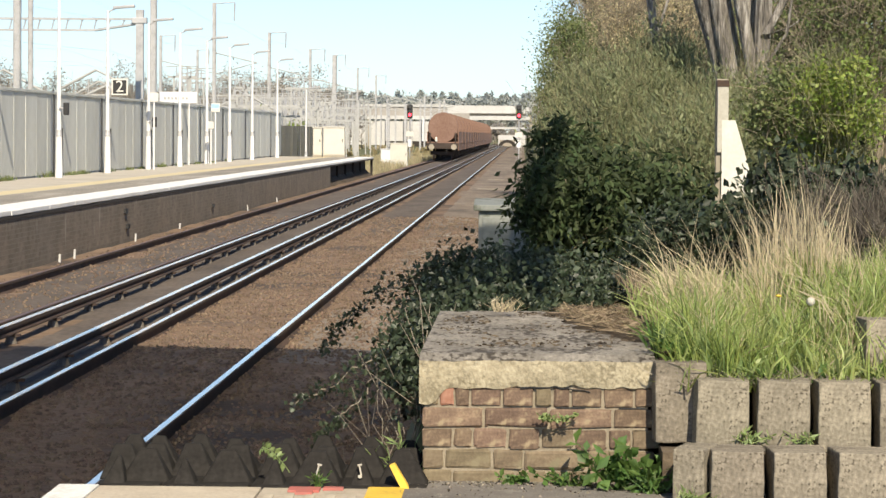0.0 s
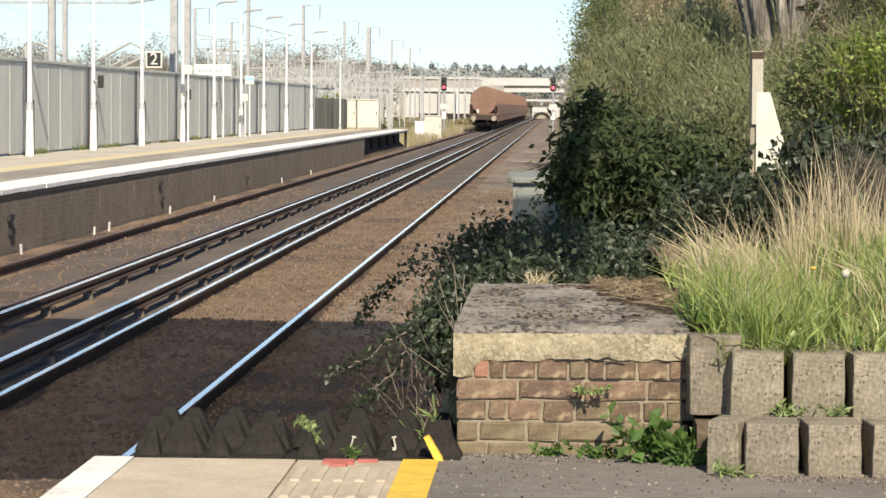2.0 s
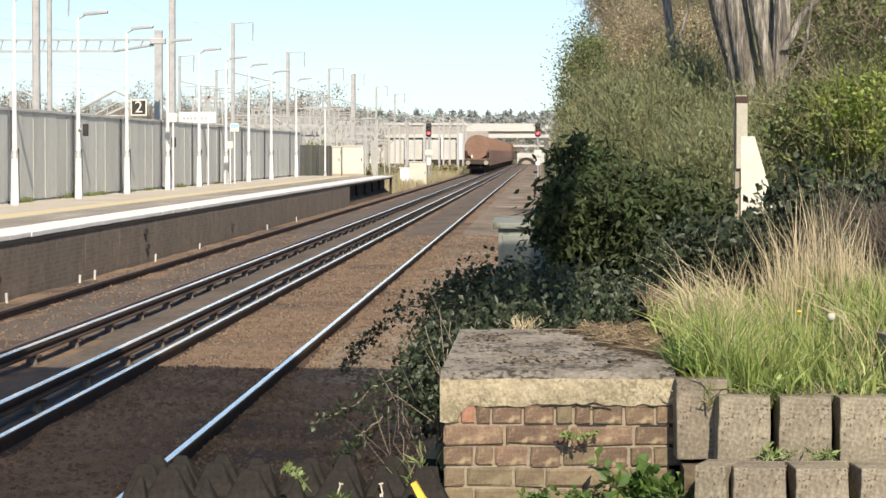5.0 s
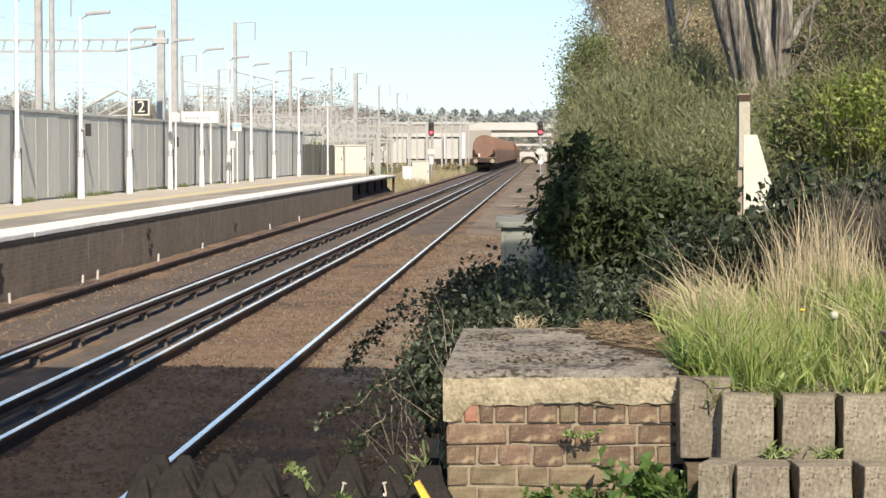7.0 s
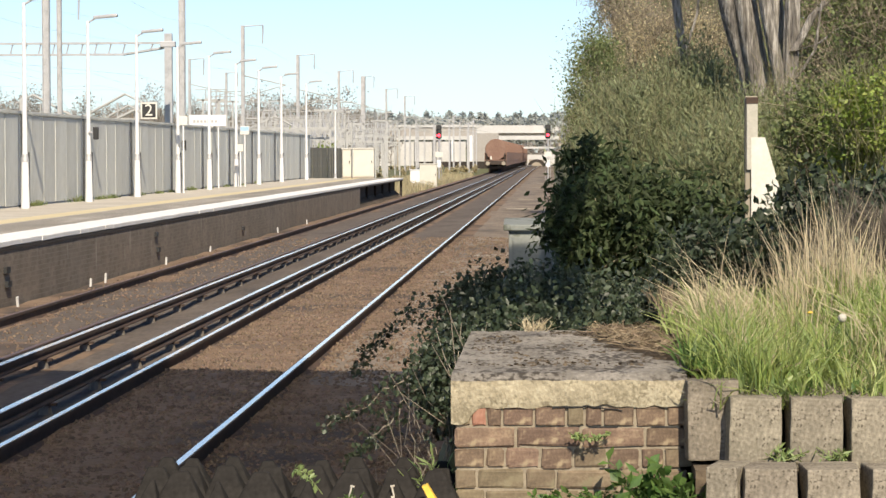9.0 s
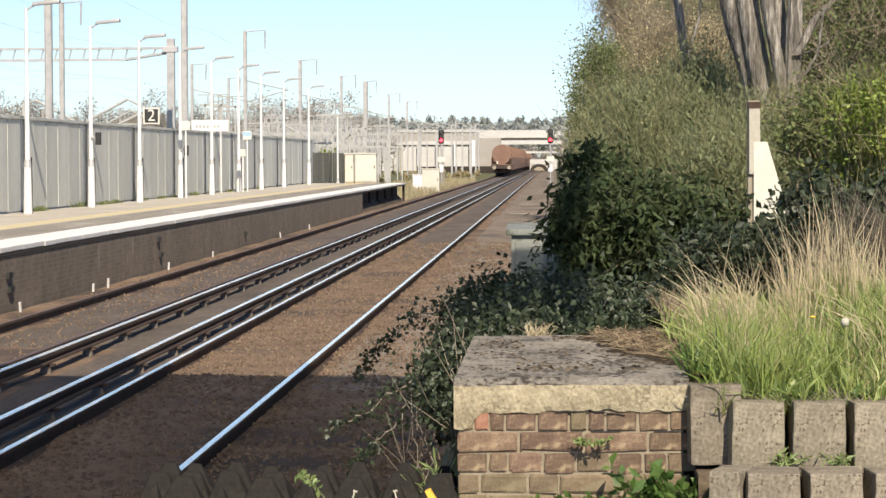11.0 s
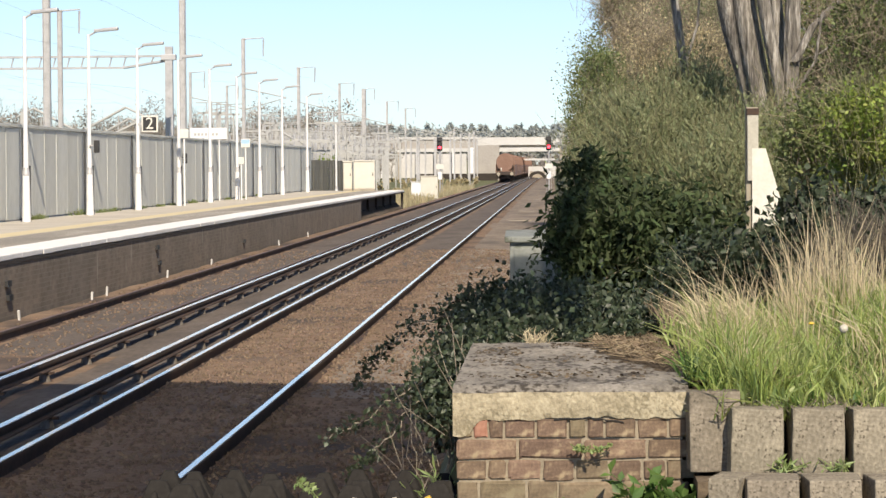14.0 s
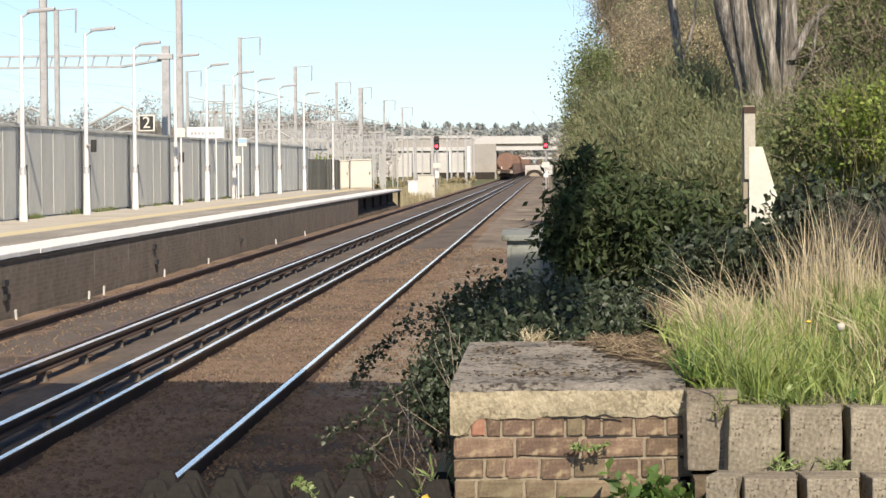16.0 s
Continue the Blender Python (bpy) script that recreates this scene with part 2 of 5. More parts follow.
M["old_stem"] = material("dark weathered stems", [(0.06, 0.052, 0.042), (0.13, 0.112, 0.09)], 6, 40, 0.9, 0, 0, island=0.4)
M["olive_twig"] = material("olive young shoots", [(0.10, 0.10, 0.05), (0.18, 0.18, 0.09), (0.28, 0.275, 0.15)], 4, 30, 0.8, 0, 0, island=0.35)
M["thatch"] = leaf_material("brown flattened grass", [(0.20, 0.15, 0.095), (0.36, 0.285, 0.19)], 0.3, 0.8, 0.2)
M["dead_stem"] = material("grey dead stems", [(0.15, 0.13, 0.10), (0.29, 0.25, 0.20)], 6, 40, 0.9, 0, 0, island=0.3)
M["straw"] = leaf_material("dry straw grass", [(0.46, 0.38, 0.24), (0.64, 0.55, 0.38)], 0.25, 0.7, 0.3)
M["grass"] = leaf_material("fresh spring grass", [(0.175, 0.245, 0.055), (0.295, 0.37, 0.11), (0.45, 0.50, 0.225)], 0.35, 0.5, 0.4)
M["laurel"] = leaf_material("dark evergreen leaves", [(0.028, 0.045, 0.015), (0.046, 0.069, 0.024), (0.075, 0.103, 0.040)], 0.45, 0.75, 0.3)
M["ivy"] = leaf_material("dull ivy leaves", [(0.022, 0.034, 0.019), (0.041, 0.058, 0.032), (0.07, 0.093, 0.054)], 0.45, 0.5, 0.2)
M["willow"] = leaf_material("grey green young leaves", [(0.135, 0.16, 0.075), (0.22, 0.25, 0.125), (0.36, 0.385, 0.225)], 0.35, 0.6, 0.45)
M["hawthorn"] = leaf_material("mid green leaves", [(0.09, 0.115, 0.04), (0.155, 0.19, 0.068), (0.235, 0.27, 0.115)], 0.4, 0.6, 0.35)
M["bud"] = leaf_material("brown spring buds", [(0.35, 0.295, 0.175), (0.48, 0.41, 0.25), (0.56, 0.505, 0.315)], 0.3, 0.7, 0.4)
M["lime_leaf"] = leaf_material("bright yellow green leaves", [(0.14, 0.20, 0.035), (0.24, 0.31, 0.065), (0.34, 0.40, 0.105)], 0.45, 0.5, 0.45)
# both distant tones are lightened: the air's haze is painted into the leaf colour
M["haze_tree"] = leaf_material("distant bare woodland with painted haze", [(0.26, 0.235, 0.205), (0.33, 0.305, 0.27), (0.40, 0.375, 0.335)], 0.25, 0.9, 0.3)
M["haze_green"] = leaf_material("distant green trees with painted haze", [(0.37, 0.395, 0.375), (0.46, 0.485, 0.465)], 0.10, 0.9, 0.45)
M["weed"] = leaf_material("nettle leaves", [(0.055, 0.11, 0.025), (0.105, 0.19, 0.045), (0.18, 0.27, 0.08)], 0.3, 0.5, 0.4)
M["pale_weed"] = leaf_material("pale green weed", [(0.22, 0.30, 0.10), (0.32, 0.40, 0.17)], 0.25, 0.5, 0.4)
M["red_light"] = glow("red signal light", (1.0, 0.03, 0.05), 3.0)
M["soil"] = material("dark leaf litter", [(0.05, 0.038, 0.025), (0.10, 0.075, 0.05), (0.17, 0.13, 0.085)], 3, 40, 0.95, 0, 0.8, 0.02)


# ---- builders ----
RNG = np.random.default_rng(7)


def box(bm, x0, x1, y0, y1, z0, z1, bevel=0.0):
    r = bmesh.ops.create_cube(bm, size=1, matrix=Matrix.LocRotScale(((x0 + x1) / 2, (y0 + y1) / 2, (z0 + z1) / 2), None, (x1 - x0, y1 - y0, z1 - z0)))
    if bevel:
        es = list({e for v in r["verts"] for e in v.link_edges})
        bmesh.ops.bevel(bm, geom=es, offset=bevel, segments=2, affect="EDGES", profile=0.6)
    return bm


def rod(bm, p, q, r0, r1=None, seg=8):
    p, q = Vector(p), Vector(q)
    m = Matrix.Translation((p + q) / 2) @ (q - p).to_track_quat("Z", "Y").to_matrix().to_4x4()
    bmesh.ops.create_cone(bm, cap_ends=True, segments=seg, radius1=r0, radius2=r0 if r1 is None else r1, depth=(q - p).length, matrix=m)
    return bm


def boxed(*a, **k):
    return box(bmesh.new(), *a, **k)


def rodded(*a, **k):
    return rod(bmesh.new(), *a, **k)


def mesh_of(name, bm, mat):
    me = bpy.data.meshes.new(name)
    bm.to_mesh(me)
    bm.free()
    me.materials.append(mat)
    return me


def part(name, bm, mat, parent=None, label=""):
    ob = new(name, mesh_of(name, bm, mat))
    ob.parent = parent
    return tagged(ob, label)


def smooth(ob):
    ob.data.polygons.foreach_set("use_smooth", [True] * len(ob.data.polygons))
    return ob


def array_part(name, verts, faces, mat, parent=None, label="", kind=""):
    me = bpy.data.meshes.new(name)
    n, k = faces.shape
    me.vertices.add(len(verts))
    me.vertices.foreach_set("co", np.asarray(verts, np.float32).ravel())
    me.loops.add(n * k)
    me.loops.foreach_set("vertex_index", faces.astype(np.int32).ravel())
    me.polygons.add(n)
    me.polygons.foreach_set("loop_start", np.arange(0, n * k, k, dtype=np.int32))
    me.update(calc_edges=True)
    me.validate()
    me.materials.append(mat)
    ob = new(name, me)
    ob.parent = parent
    return tagged(ob, label, kind=kind)


def thing(name, x, y, z, label, category, group="", kind=""):
    ob = new(name)
    ob.location = (x, y, z)
    ob.empty_display_size = 0.1
    return tagged(ob, label, category, group, kind)


def unit(v):
    return v / (np.linalg.norm(v, axis=-1, keepdims=True) + 1e-9)


def leaf_mesh(at, length, width, up=0.3, lie=None):
    """Folded four-cornered leaves at the given places, turned at random."""
    n = len(at)
    d = unit(RNG.normal(size=(n, 3)) + (np.array([0, 0, up]) if lie is None else lie))
    s = unit(np.cross(d, RNG.normal(size=(n, 3))))
    nn = np.cross(d, s)
    ln = (length * RNG.uniform(0.6, 1.3, n))[:, None]
    wd = (width * RNG.uniform(0.6, 1.3, n))[:, None]
    v = np.stack([at, at + d * ln * 0.5 + s * wd * 0.5 + nn * wd * 0.22, at + d * ln, at + d * ln * 0.5 - s * wd * 0.5 + nn * wd * 0.22], 1)
    i = np.arange(n)[:, None] * 4
    f = np.concatenate([i + [[0, 1, 2]], i + [[0, 2, 3]]], 0)
    return v.reshape(-1, 3), f


def stem_mesh(p, q, r0, r1):
    """Three-sided tapered stems from p to q."""
    n = len(p)
    d = unit(q - p)
    a = unit(np.cross(d, np.array([0.31, 0.17, 0.93]) + RNG.normal(size=(n, 3)) * 0.1))
    b = np.cross(d, a)
    v = []
    for base, r in ((p, r0), (q, r1)):
        r = np.broadcast_to(np.asarray(r, float), (n,))[:, None]
        for k in range(3):
            v.append(base + r * (a * math.cos(k * 2.0944) + b * math.sin(k * 2.0944)))
    v = np.stack(v, 1)
    i = np.arange(n)[:, None] * 6
    f = np.concatenate([i + [[k, (k + 1) % 3, 3 + (k + 1) % 3, 3 + k]] for k in range(3)], 0)
    return v.reshape(-1, 3), f


def blade_mesh(root, tip, width, bend):
    """Grass blades: two-step bent ribbons that narrow to a point."""
    n = len(root)
    side = unit(np.cross(tip - root, RNG.normal(size=(n, 3)))) * (width * RNG.uniform(0.6, 1.3, n))[:, None]
    mid = root * 0.45 + tip * 0.55 + bend
    v = np.stack([root - side, root + side, mid + side * 0.8, mid - side * 0.8, tip], 1)
    i = np.arange(n)[:, None] * 5
    f = np.concatenate([i + [[0, 1, 2]], i + [[0, 2, 3]], i + [[3, 2, 4]]], 0)
    return v.reshape(-1, 3), f


def clumps(n, centre, radii, count, spread, hollow=0.35):
    """Places of n leaves in count clumps spread unevenly through an ellipsoid."""
    c = unit(RNG.normal(size=(count, 3))) * RNG.uniform(hollow, 1.0, (count, 1)) ** 0.6
    c = c * np.array(radii) * RNG.uniform(0.75, 1.12, (count, 1)) + np.array(centre)
    k = RNG.integers(0, count, n)
    return c[k] + RNG.normal(size=(n, 3)) * spread * RNG.uniform(0.5, 1.3, count)[k][:, None], c

# ---- setting: ground, track bed, platforms ----
def bend(y):
    """How far the line swings to the right beyond the straight."""
    return 0.0 if y < 340 else (y - 340) ** 2 / 90000.0


def height_right(x, y):
    """The old embankment beside the line: it climbs from the cess to a level bank."""
    foot = -0.28 if y < 12.9 else -0.95 if y < 22 else -0.95 + min(1.2, (y - 22) * 0.2)
    s = min(1.0, max(0.0, (x - foot) / 0.75))
    top = 1.13 + 0.10 * min(1.0, max(0.0, (x - 0.5) / 2)) + 0.5 * min(1.0, max(0.0, (y - 26) / 40.0)) * min(1, max(0, (x - 1) / 4))
    return -0.2 + (top + 0.2) * (s * s * (3 - 2 * s))


def ground_sheet():
    xs = [-3000, -600, -200, -90, -45, -30, -22, -17, -14.2, -8.3, -7.4, -2, -1.2] + [-1.0 + 0.15 * k for k in range(17)] + [2, 3, 4.5, 7, 12, 25, 60, 150, 600, 3000]
    ys = [-200, -40, -10, 5, 10.5] + [10.9 + 0.6 * k for k in range(30)] + [30, 34, 38, 45, 55, 70, 90, 120, 160, 220, 300, 420, 560, 760, 1000, 1400, 2000, 4000]
    bm = bmesh.new()
    grid = []
    for y in ys:
        row = []
        for x in xs:
            z = -0.3 if x < -1.0 else height_right(x, y) - 0.02
            if y < 10.7:
                z = -0.3
            if x < -14.5:
                z = -0.3 + 0.5 * min(1, max(0, (-x - 14) / 6)) + min(8, max(0, (-x - 45) * 0.06)) * min(1, max(0, (y - 330) / 150))
            if y > 600:
                z += min(5, (y - 600) * 0.01) if abs(x) > 20 else 0
            if -1.0 < x < 20 and y > 10.5:
                z += noise.noise((x * 1.7, y * 0.9, 3.0)) * 0.07
            row.append(bm.verts.new((x, y, z)))
        grid.append(row)
    for a, b in zip(grid, grid[1:]):
        for k in range(len(xs) - 1):
            bm.faces.new((a[k], a[k + 1], b[k + 1], b[k]))
    ob = part("ground", bm, M["ground"])
    smooth(ob)
    return tagged(ob, "rough grass and earth beside the railway line", "ground", kind="structure")


def ballast_bed():
    xs = [-7.95 + 0.2 * k for k in range(43)]
    ys = [-60.0, -30.0, -10.0, 0.0]
    while ys[-1] < 800:
        ys.append(ys[-1] + max(0.35, ys[-1] * 0.012))
    bm = bmesh.new()
    grid = []
    for y in ys:
        row = []
        for k, x in enumerate(xs):
            z = -0.135 + 0.03 * noise.noise((x * 1.3, y * 0.6, 0)) + 0.018 * noise.noise((x * 5, y * 5, 5))
            if x > -1.9:
                z -= (x + 1.9) * 0.02
            if k == len(xs) - 1:
                z -= 0.25
            row.append(bm.verts.new((x + bend(y), y, z)))
        grid.append(row)
    for a, b in zip(grid, grid[1:]):
        for k in range(len(xs) - 1):
            bm.faces.new((a[k], a[k + 1], b[k + 1], b[k]))
    for f in bm.faces:
        c = f.calc_center_median()
        f.material_index = 1 if -6.9 + noise.noise((1, c.y * 0.15, 0)) * 0.3 < c.x - bend(c.y) < -4.3 and c.y > 33 or (-3.7 < c.x - bend(c.y) < -2.75 and c.y > 60 + 30 * noise.noise((c.x * 2, c.y * 0.03, 7))) else 0
        if -5.25 < c.x - bend(c.y) < -4.0:
            f.material_index = 1
        if c.x - bend(c.y) > -2.2 + 0.25 * noise.noise((3, c.y * 0.08, 1)) and c.y > 27:
            f.material_index = 2
    ob = part("ballast", bm, M["ballast"])
    ob.data.materials.append(M["grime"])
    ob.data.materials.append(M["cess"])
    smooth(ob)
    return tagged(ob, "brown rust-stained track ballast between the rails", "ballast", kind="structure")


def ballast_stones(n=24000):
    """Loose stones where the line passes nearest: squashed octahedra."""
    u = RNG.uniform(0, 1, n)
    y = 15.0 * (75.0 / 15.0) ** u
    x = RNG.uniform(-3.95, -0.8, n)
    far = RNG.uniform(0, 1, n) < 0.14
    x = np.where(far, RNG.uniform(-7.7, -5.7, n), x)
    z = np.array([-0.135 + 0.03 * noise.noise((a * 1.3, b * 0.6, 0)) - max(0, (a + 1.9) * 0.02) for a, b in zip(x, y)])
    c = np.stack([x, y, z], 1)
    r = RNG.uniform(0.012, 0.034, (n, 1)) * (1 + y[:, None] / 120)
    ax = unit(RNG.normal(size=(n, 3)))
    bx = unit(np.cross(ax, RNG.normal(size=(n, 3))))
    cx = np.cross(ax, bx)
    sq = RNG.uniform(0.5, 1.0, (n, 3))
    v = np.stack([c + ax * r * sq[:, :1], c - ax * r * sq[:, :1], c + bx * r * sq[:, 1:2], c - bx * r * sq[:, 1:2], c + cx * r * sq[:, 2:], c - cx * r * sq[:, 2:]], 1)
    i = np.arange(n)[:, None] * 6
    f = np.concatenate([i + [t] for t in ((0, 2, 4), (2, 1, 4), (1, 3, 4), (3, 0, 4), (2, 0, 5), (1, 2, 5), (3, 1, 5), (0, 3, 5))], 0)
    ob = array_part("ballast_stones", v.reshape(-1, 3), f, M["stone"])
    return tagged(ob, "loose angular brown ballast stones", "stones", kind="stuff")


def sweep(bm, profile, x, z, ys):
    """A section drawn along the line; the profile is a closed ring of (x, z)."""
    rings = [[bm.verts.new((x + bend(y) + a, y, z + b)) for a, b in profile] for y in ys]
    n = len(profile)
    for r, s in zip(rings, rings[1:]):
        for k in range(n):
            bm.faces.new((r[k], r[(k + 1) % n], s[(k + 1) % n], s[k]))
    bm.faces.new(rings[0])
    bm.faces.new(list(reversed(rings[-1])))
    return bm


TRACK_YS = [-60, 340] + [340 + 20 * k for k in range(1, 24)]
RAIL = [(-0.07, -0.159), (0.07, -0.159), (0.07, -0.145), (0.012, -0.125), (0.012, -0.045), (0.036, -0.035), (0.036, -0.004), (-0.036, -0.004), (-0.036, -0.035), (-0.012, -0.045), (-0.012, -0.125), (-0.07, -0.145)]
COND = [(-0.055, -0.11), (0.055, -0.11), (0.055, -0.095), (0.02, -0.08), (0.02, -0.045), (0.042, -0.04), (0.042, -0.004), (-0.042, -0.004), (-0.042, -0.04), (-0.02, -0.045), (-0.02, -0.08), (-0.055, -0.095)]


def rail(name, x, z, profile, top, label):
    ob = part(name, sweep(bmesh.new(), profile, x, z, TRACK_YS), M["rail"])
    tagged(ob, label, "rail", kind="structure")
    w = 0.033 if profile is COND else 0.027
    strip = [(-w, -0.005), (w, -0.005), (w * 0.9, 0.0), (-w * 0.9, 0.0)]
    part("running_surface", sweep(bmesh.new(), strip, x, z, TRACK_YS), top, ob, "bright polished steel running surface" if top is M["shine"] else "dull rusty running surface")
    return ob


def conductor_insulators(x):
    base = None
    y = 16.0
    while y < 150:
        if base is None:
            base = thing("insulator_pot", x, y, -0.135, "white ceramic insulator under the conductor rail", "insulator", "insulators under the conductor rails")
            part("pot", rodded((0, 0, -0.02), (0, 0, 0.075), 0.07, 0.05, 10), M["pot"], base)
            part("bracket", boxed(-0.10, 0.10, -0.04, 0.04, 0.075, 0.1), M["rail"], base, "rusty steel rail bracket")
        else:
            copy_thing(base, pose(x, y, -0.135))
        y += 2.65


ground_sheet()
ballast_bed()
ballast_stones()
rail("rail_near_right", -2.53, 0, RAIL, M["shine"], "worn steel running rail with a bright polished head")
rail("rail_near_left", -3.965, 0, RAIL, M["shine"], "worn steel running rail with a bright polished head")
rail("rail_far_right", -5.66, 0, RAIL, M["dull"], "rusty running rail beside the conductor rail")
rail("rail_far_left", -7.10, 0, RAIL, M["dull"], "rusty brown running rail below the platform")
rail("conductor_rail_near", -4.335, 0.076, COND, M["shine"], "raised third rail with a bright worn top")
rail("conductor_rail_far", -5.315, 0.076, COND, M["shine"], "raised third rail with a bright worn top")
conductor_insulators(-4.335)
conductor_insulators(-5.315)

PZ = 0.825


def far_platform():
    ob = part("platform_far", boxed(-13.6, -8.02, 20, 118, -0.35, PZ - 0.10), M["face"])
    tagged(ob, "far station platform with a dark sooty brick face", "platform", kind="structure")
    # solid dark box: the void's shade under the deck is put into its colour
    part("end_trestle", boxed(-13.6, -8.45, 118, 152, -0.35, PZ - 0.10), M["dark"], ob, "recessed timber platform end, its shaded void painted dark")
    bank = bmesh.new()
    foot = [[bank.verts.new((-7.95 - 0.55 * j / 4 + 0.08 * noise.noise((k, j, 1)), 117.5 + 1.5 * k, -0.2 + 0.42 * (j / 4) ** 1.3 + 0.06 * noise.noise((k * 0.6, j, 4)) + (0.0 if j else -0.15))) for j in range(5)] for k in range(24)]
    for a, b in zip(foot, foot[1:]):
        for j in range(4):
            bank.faces.new((a[j], a[j + 1], b[j + 1], b[j]))
    bmesh.ops.solidify(bank, geom=list(bank.faces), thickness=0.05)
    smooth(part("earth_slope", bank, M["cess"], ob, "pale earth slope below the open platform end"))
    bm = bmesh.new()
    for v in ((-8.06, 151.9), (-8.35, 146), (-8.35, 140), (-8.35, 134), (-8.35, 128), (-8.35, 122)):
        box(bm, v[0] - 0.12, v[0], v[1], v[1] + 0.25, -0.35, PZ - 0.1)
    part("trestle_posts", bm, M["dark"], ob)
    part("deck", boxed(-13.6, -8.40, 20, 152.2, PZ - 0.10, PZ), M["paving"], ob, "pale worn platform paving")
    part("yellow_line", boxed(-10.75, -10.15, 20, 152.0, PZ - 0.01, PZ + 0.004), M["pale_yellow"], ob, "faded yellow safety line")
    part("asphalt_strip", boxed(-10.05, -8.85, 20, 152.0, PZ - 0.01, PZ + 0.003), M["patchy"], ob, "patchy dark asphalt strip")
    me = mesh_of("coping_slab", boxed(-0.41, 0.41, 0.006, 0.894, -0.075, 0.006, bevel=0.012), M["white_edge"])
    y = 36.0
    while y < 151.5:
        s = new("coping_slab", me)
        s.parent = ob
        s.location = (-8.41 + RNG.normal() * 0.004, y, PZ + RNG.normal() * 0.002)
        y += 0.9
    # thin dark strip put in as the shade line under the coping
    part("coping_shade_strip", boxed(-8.40, -8.005, 20, 152.2, PZ - 0.135, PZ - 0.08), M["dark"], ob, "dark strip standing for the shade under the coping")
    # drain outlets and iron brackets on the face
    for y, z in ((41.0, 0.36), (41.1, 0.15), (56.7, 0.44), (57.0, 0.12), (72.8, 0.14)):
        part("drain_outlet", boxed(-8.03, -7.97, y, y + 0.32, z, z + 0.09), M["black"], ob, "dark drain outlet in the brick face")
    return ob


far_platform()


def marker_pegs():
    base = None
    for y, z in ((36.2, -0.1), (41.05, -0.1), (47.6, -0.12), (49.2, -0.1), (57.0, -0.1), (64.4, -0.12), (80.4, -0.1), (90, -0.1)):
        if base is None:
            base = tagged(part("marker_peg", boxed(-0.018, 0.018, -0.03, 0.03, -0.06, 0.12, bevel=0.006), M["bridge"]), "small pale concrete peg in the ballast", "peg", "pegs along the platform foot")
            base.matrix_world = pose(-7.82, y, z)
        else:
            copy_thing(base, pose(-7.82, y, z, RNG.normal() * 4, RNG.normal() * 4, 0))


marker_pegs()

# an unseen footbridge deck, added overhead to cast the shadow across the line
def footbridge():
    """Open-boarded shade caster, added unseen: narrow plank gaps let a little sun through."""
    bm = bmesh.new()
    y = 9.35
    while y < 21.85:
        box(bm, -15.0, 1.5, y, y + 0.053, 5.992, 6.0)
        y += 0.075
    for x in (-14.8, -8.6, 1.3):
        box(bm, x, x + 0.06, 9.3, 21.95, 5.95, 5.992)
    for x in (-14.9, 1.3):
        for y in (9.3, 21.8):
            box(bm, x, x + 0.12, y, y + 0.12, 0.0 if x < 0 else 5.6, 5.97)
    return tagged(part("footbridge_shade_deck", bm, M["old_board"]), "unseen planked footbridge deck, added to shade the tracks", "footbridge", kind="structure")


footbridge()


def near_platform():
    ob = part("platform_near", boxed(-1.58, 9.0, -6, 9.93, -0.35, PZ - 0.012), M["asphalt"])
    tagged(ob, "near station platform of dark asphalt with a paved edge", "platform", kind="structure")
    part("asphalt_surface", boxed(-0.405, 9.0, -6, 10.6, PZ - 0.09, PZ), M["asphalt"], ob, "dark gritty asphalt")
    part("platform_end", boxed(-1.55, 9.0, 9.93, 10.62, -0.35, PZ - 0.06), M["face"], ob)
    part("white_edge", boxed(-1.63, -1.49, -6, 9.93, PZ - 0.09, PZ + 0.002), M["white_edge"], ob, "white painted coping edge")
    slab = mesh_of("paving_slab", boxed(-0.287, 0.287, 0.004, 0.596, -0.05, 0.0, bevel=0.004), M["slab"])
    for k in range(9):
        s = new("paving_slab", slab)
        s.parent = ob
        s.location = (-1.20, 9.33 - 0.6 * k, PZ + RNG.normal() * 0.0015)
    edge = mesh_of("edge_slab", boxed(-0.075, 0.075, 0.004, 0.896, -0.05, 0.0, bevel=0.004), M["slab"])
    for k in range(6):
        s = new("edge_slab", edge)
        s.parent = ob
        s.location = (-1.41, 9.03 - 0.9 * k, PZ - 0.001)
    part("tactile_bed", boxed(-0.905, -0.535, -6, 9.93, PZ - 0.05, PZ - 0.004), M["slab"], ob)
    rib = mesh_of("tactile_rib", boxed(-0.017, 0.017, 0.0, 0.34, -0.01, 0.006, bevel=0.005), M["slab"])
    for r in range(6):
        for k in range(5):
            s = new("tactile_rib", rib)
            s.parent = ob
            s.location = (-0.865 + 0.072 * k, 9.36 - 0.4 * r, PZ - 0.002)
    part("yellow_band", boxed(-0.533, -0.405, -6, 9.93, PZ - 0.05, PZ + 0.003), M["yellow"], ob, "yellow painted band")
    bm = bmesh.new()
    for x0, x1, y0, y1 in ((-0.81, -0.70, 9.80, 9.90), (-0.78, -0.72, 9.74, 9.80), (-0.69, -0.62, 9.86, 9.91)):
        box(bm, x0, x1, y0, y1, PZ - 0.003, PZ + 0.0055)
    part("red_mark", bm, M["red_paint"], ob, "worn red paint marks")
    return ob


near_platform()


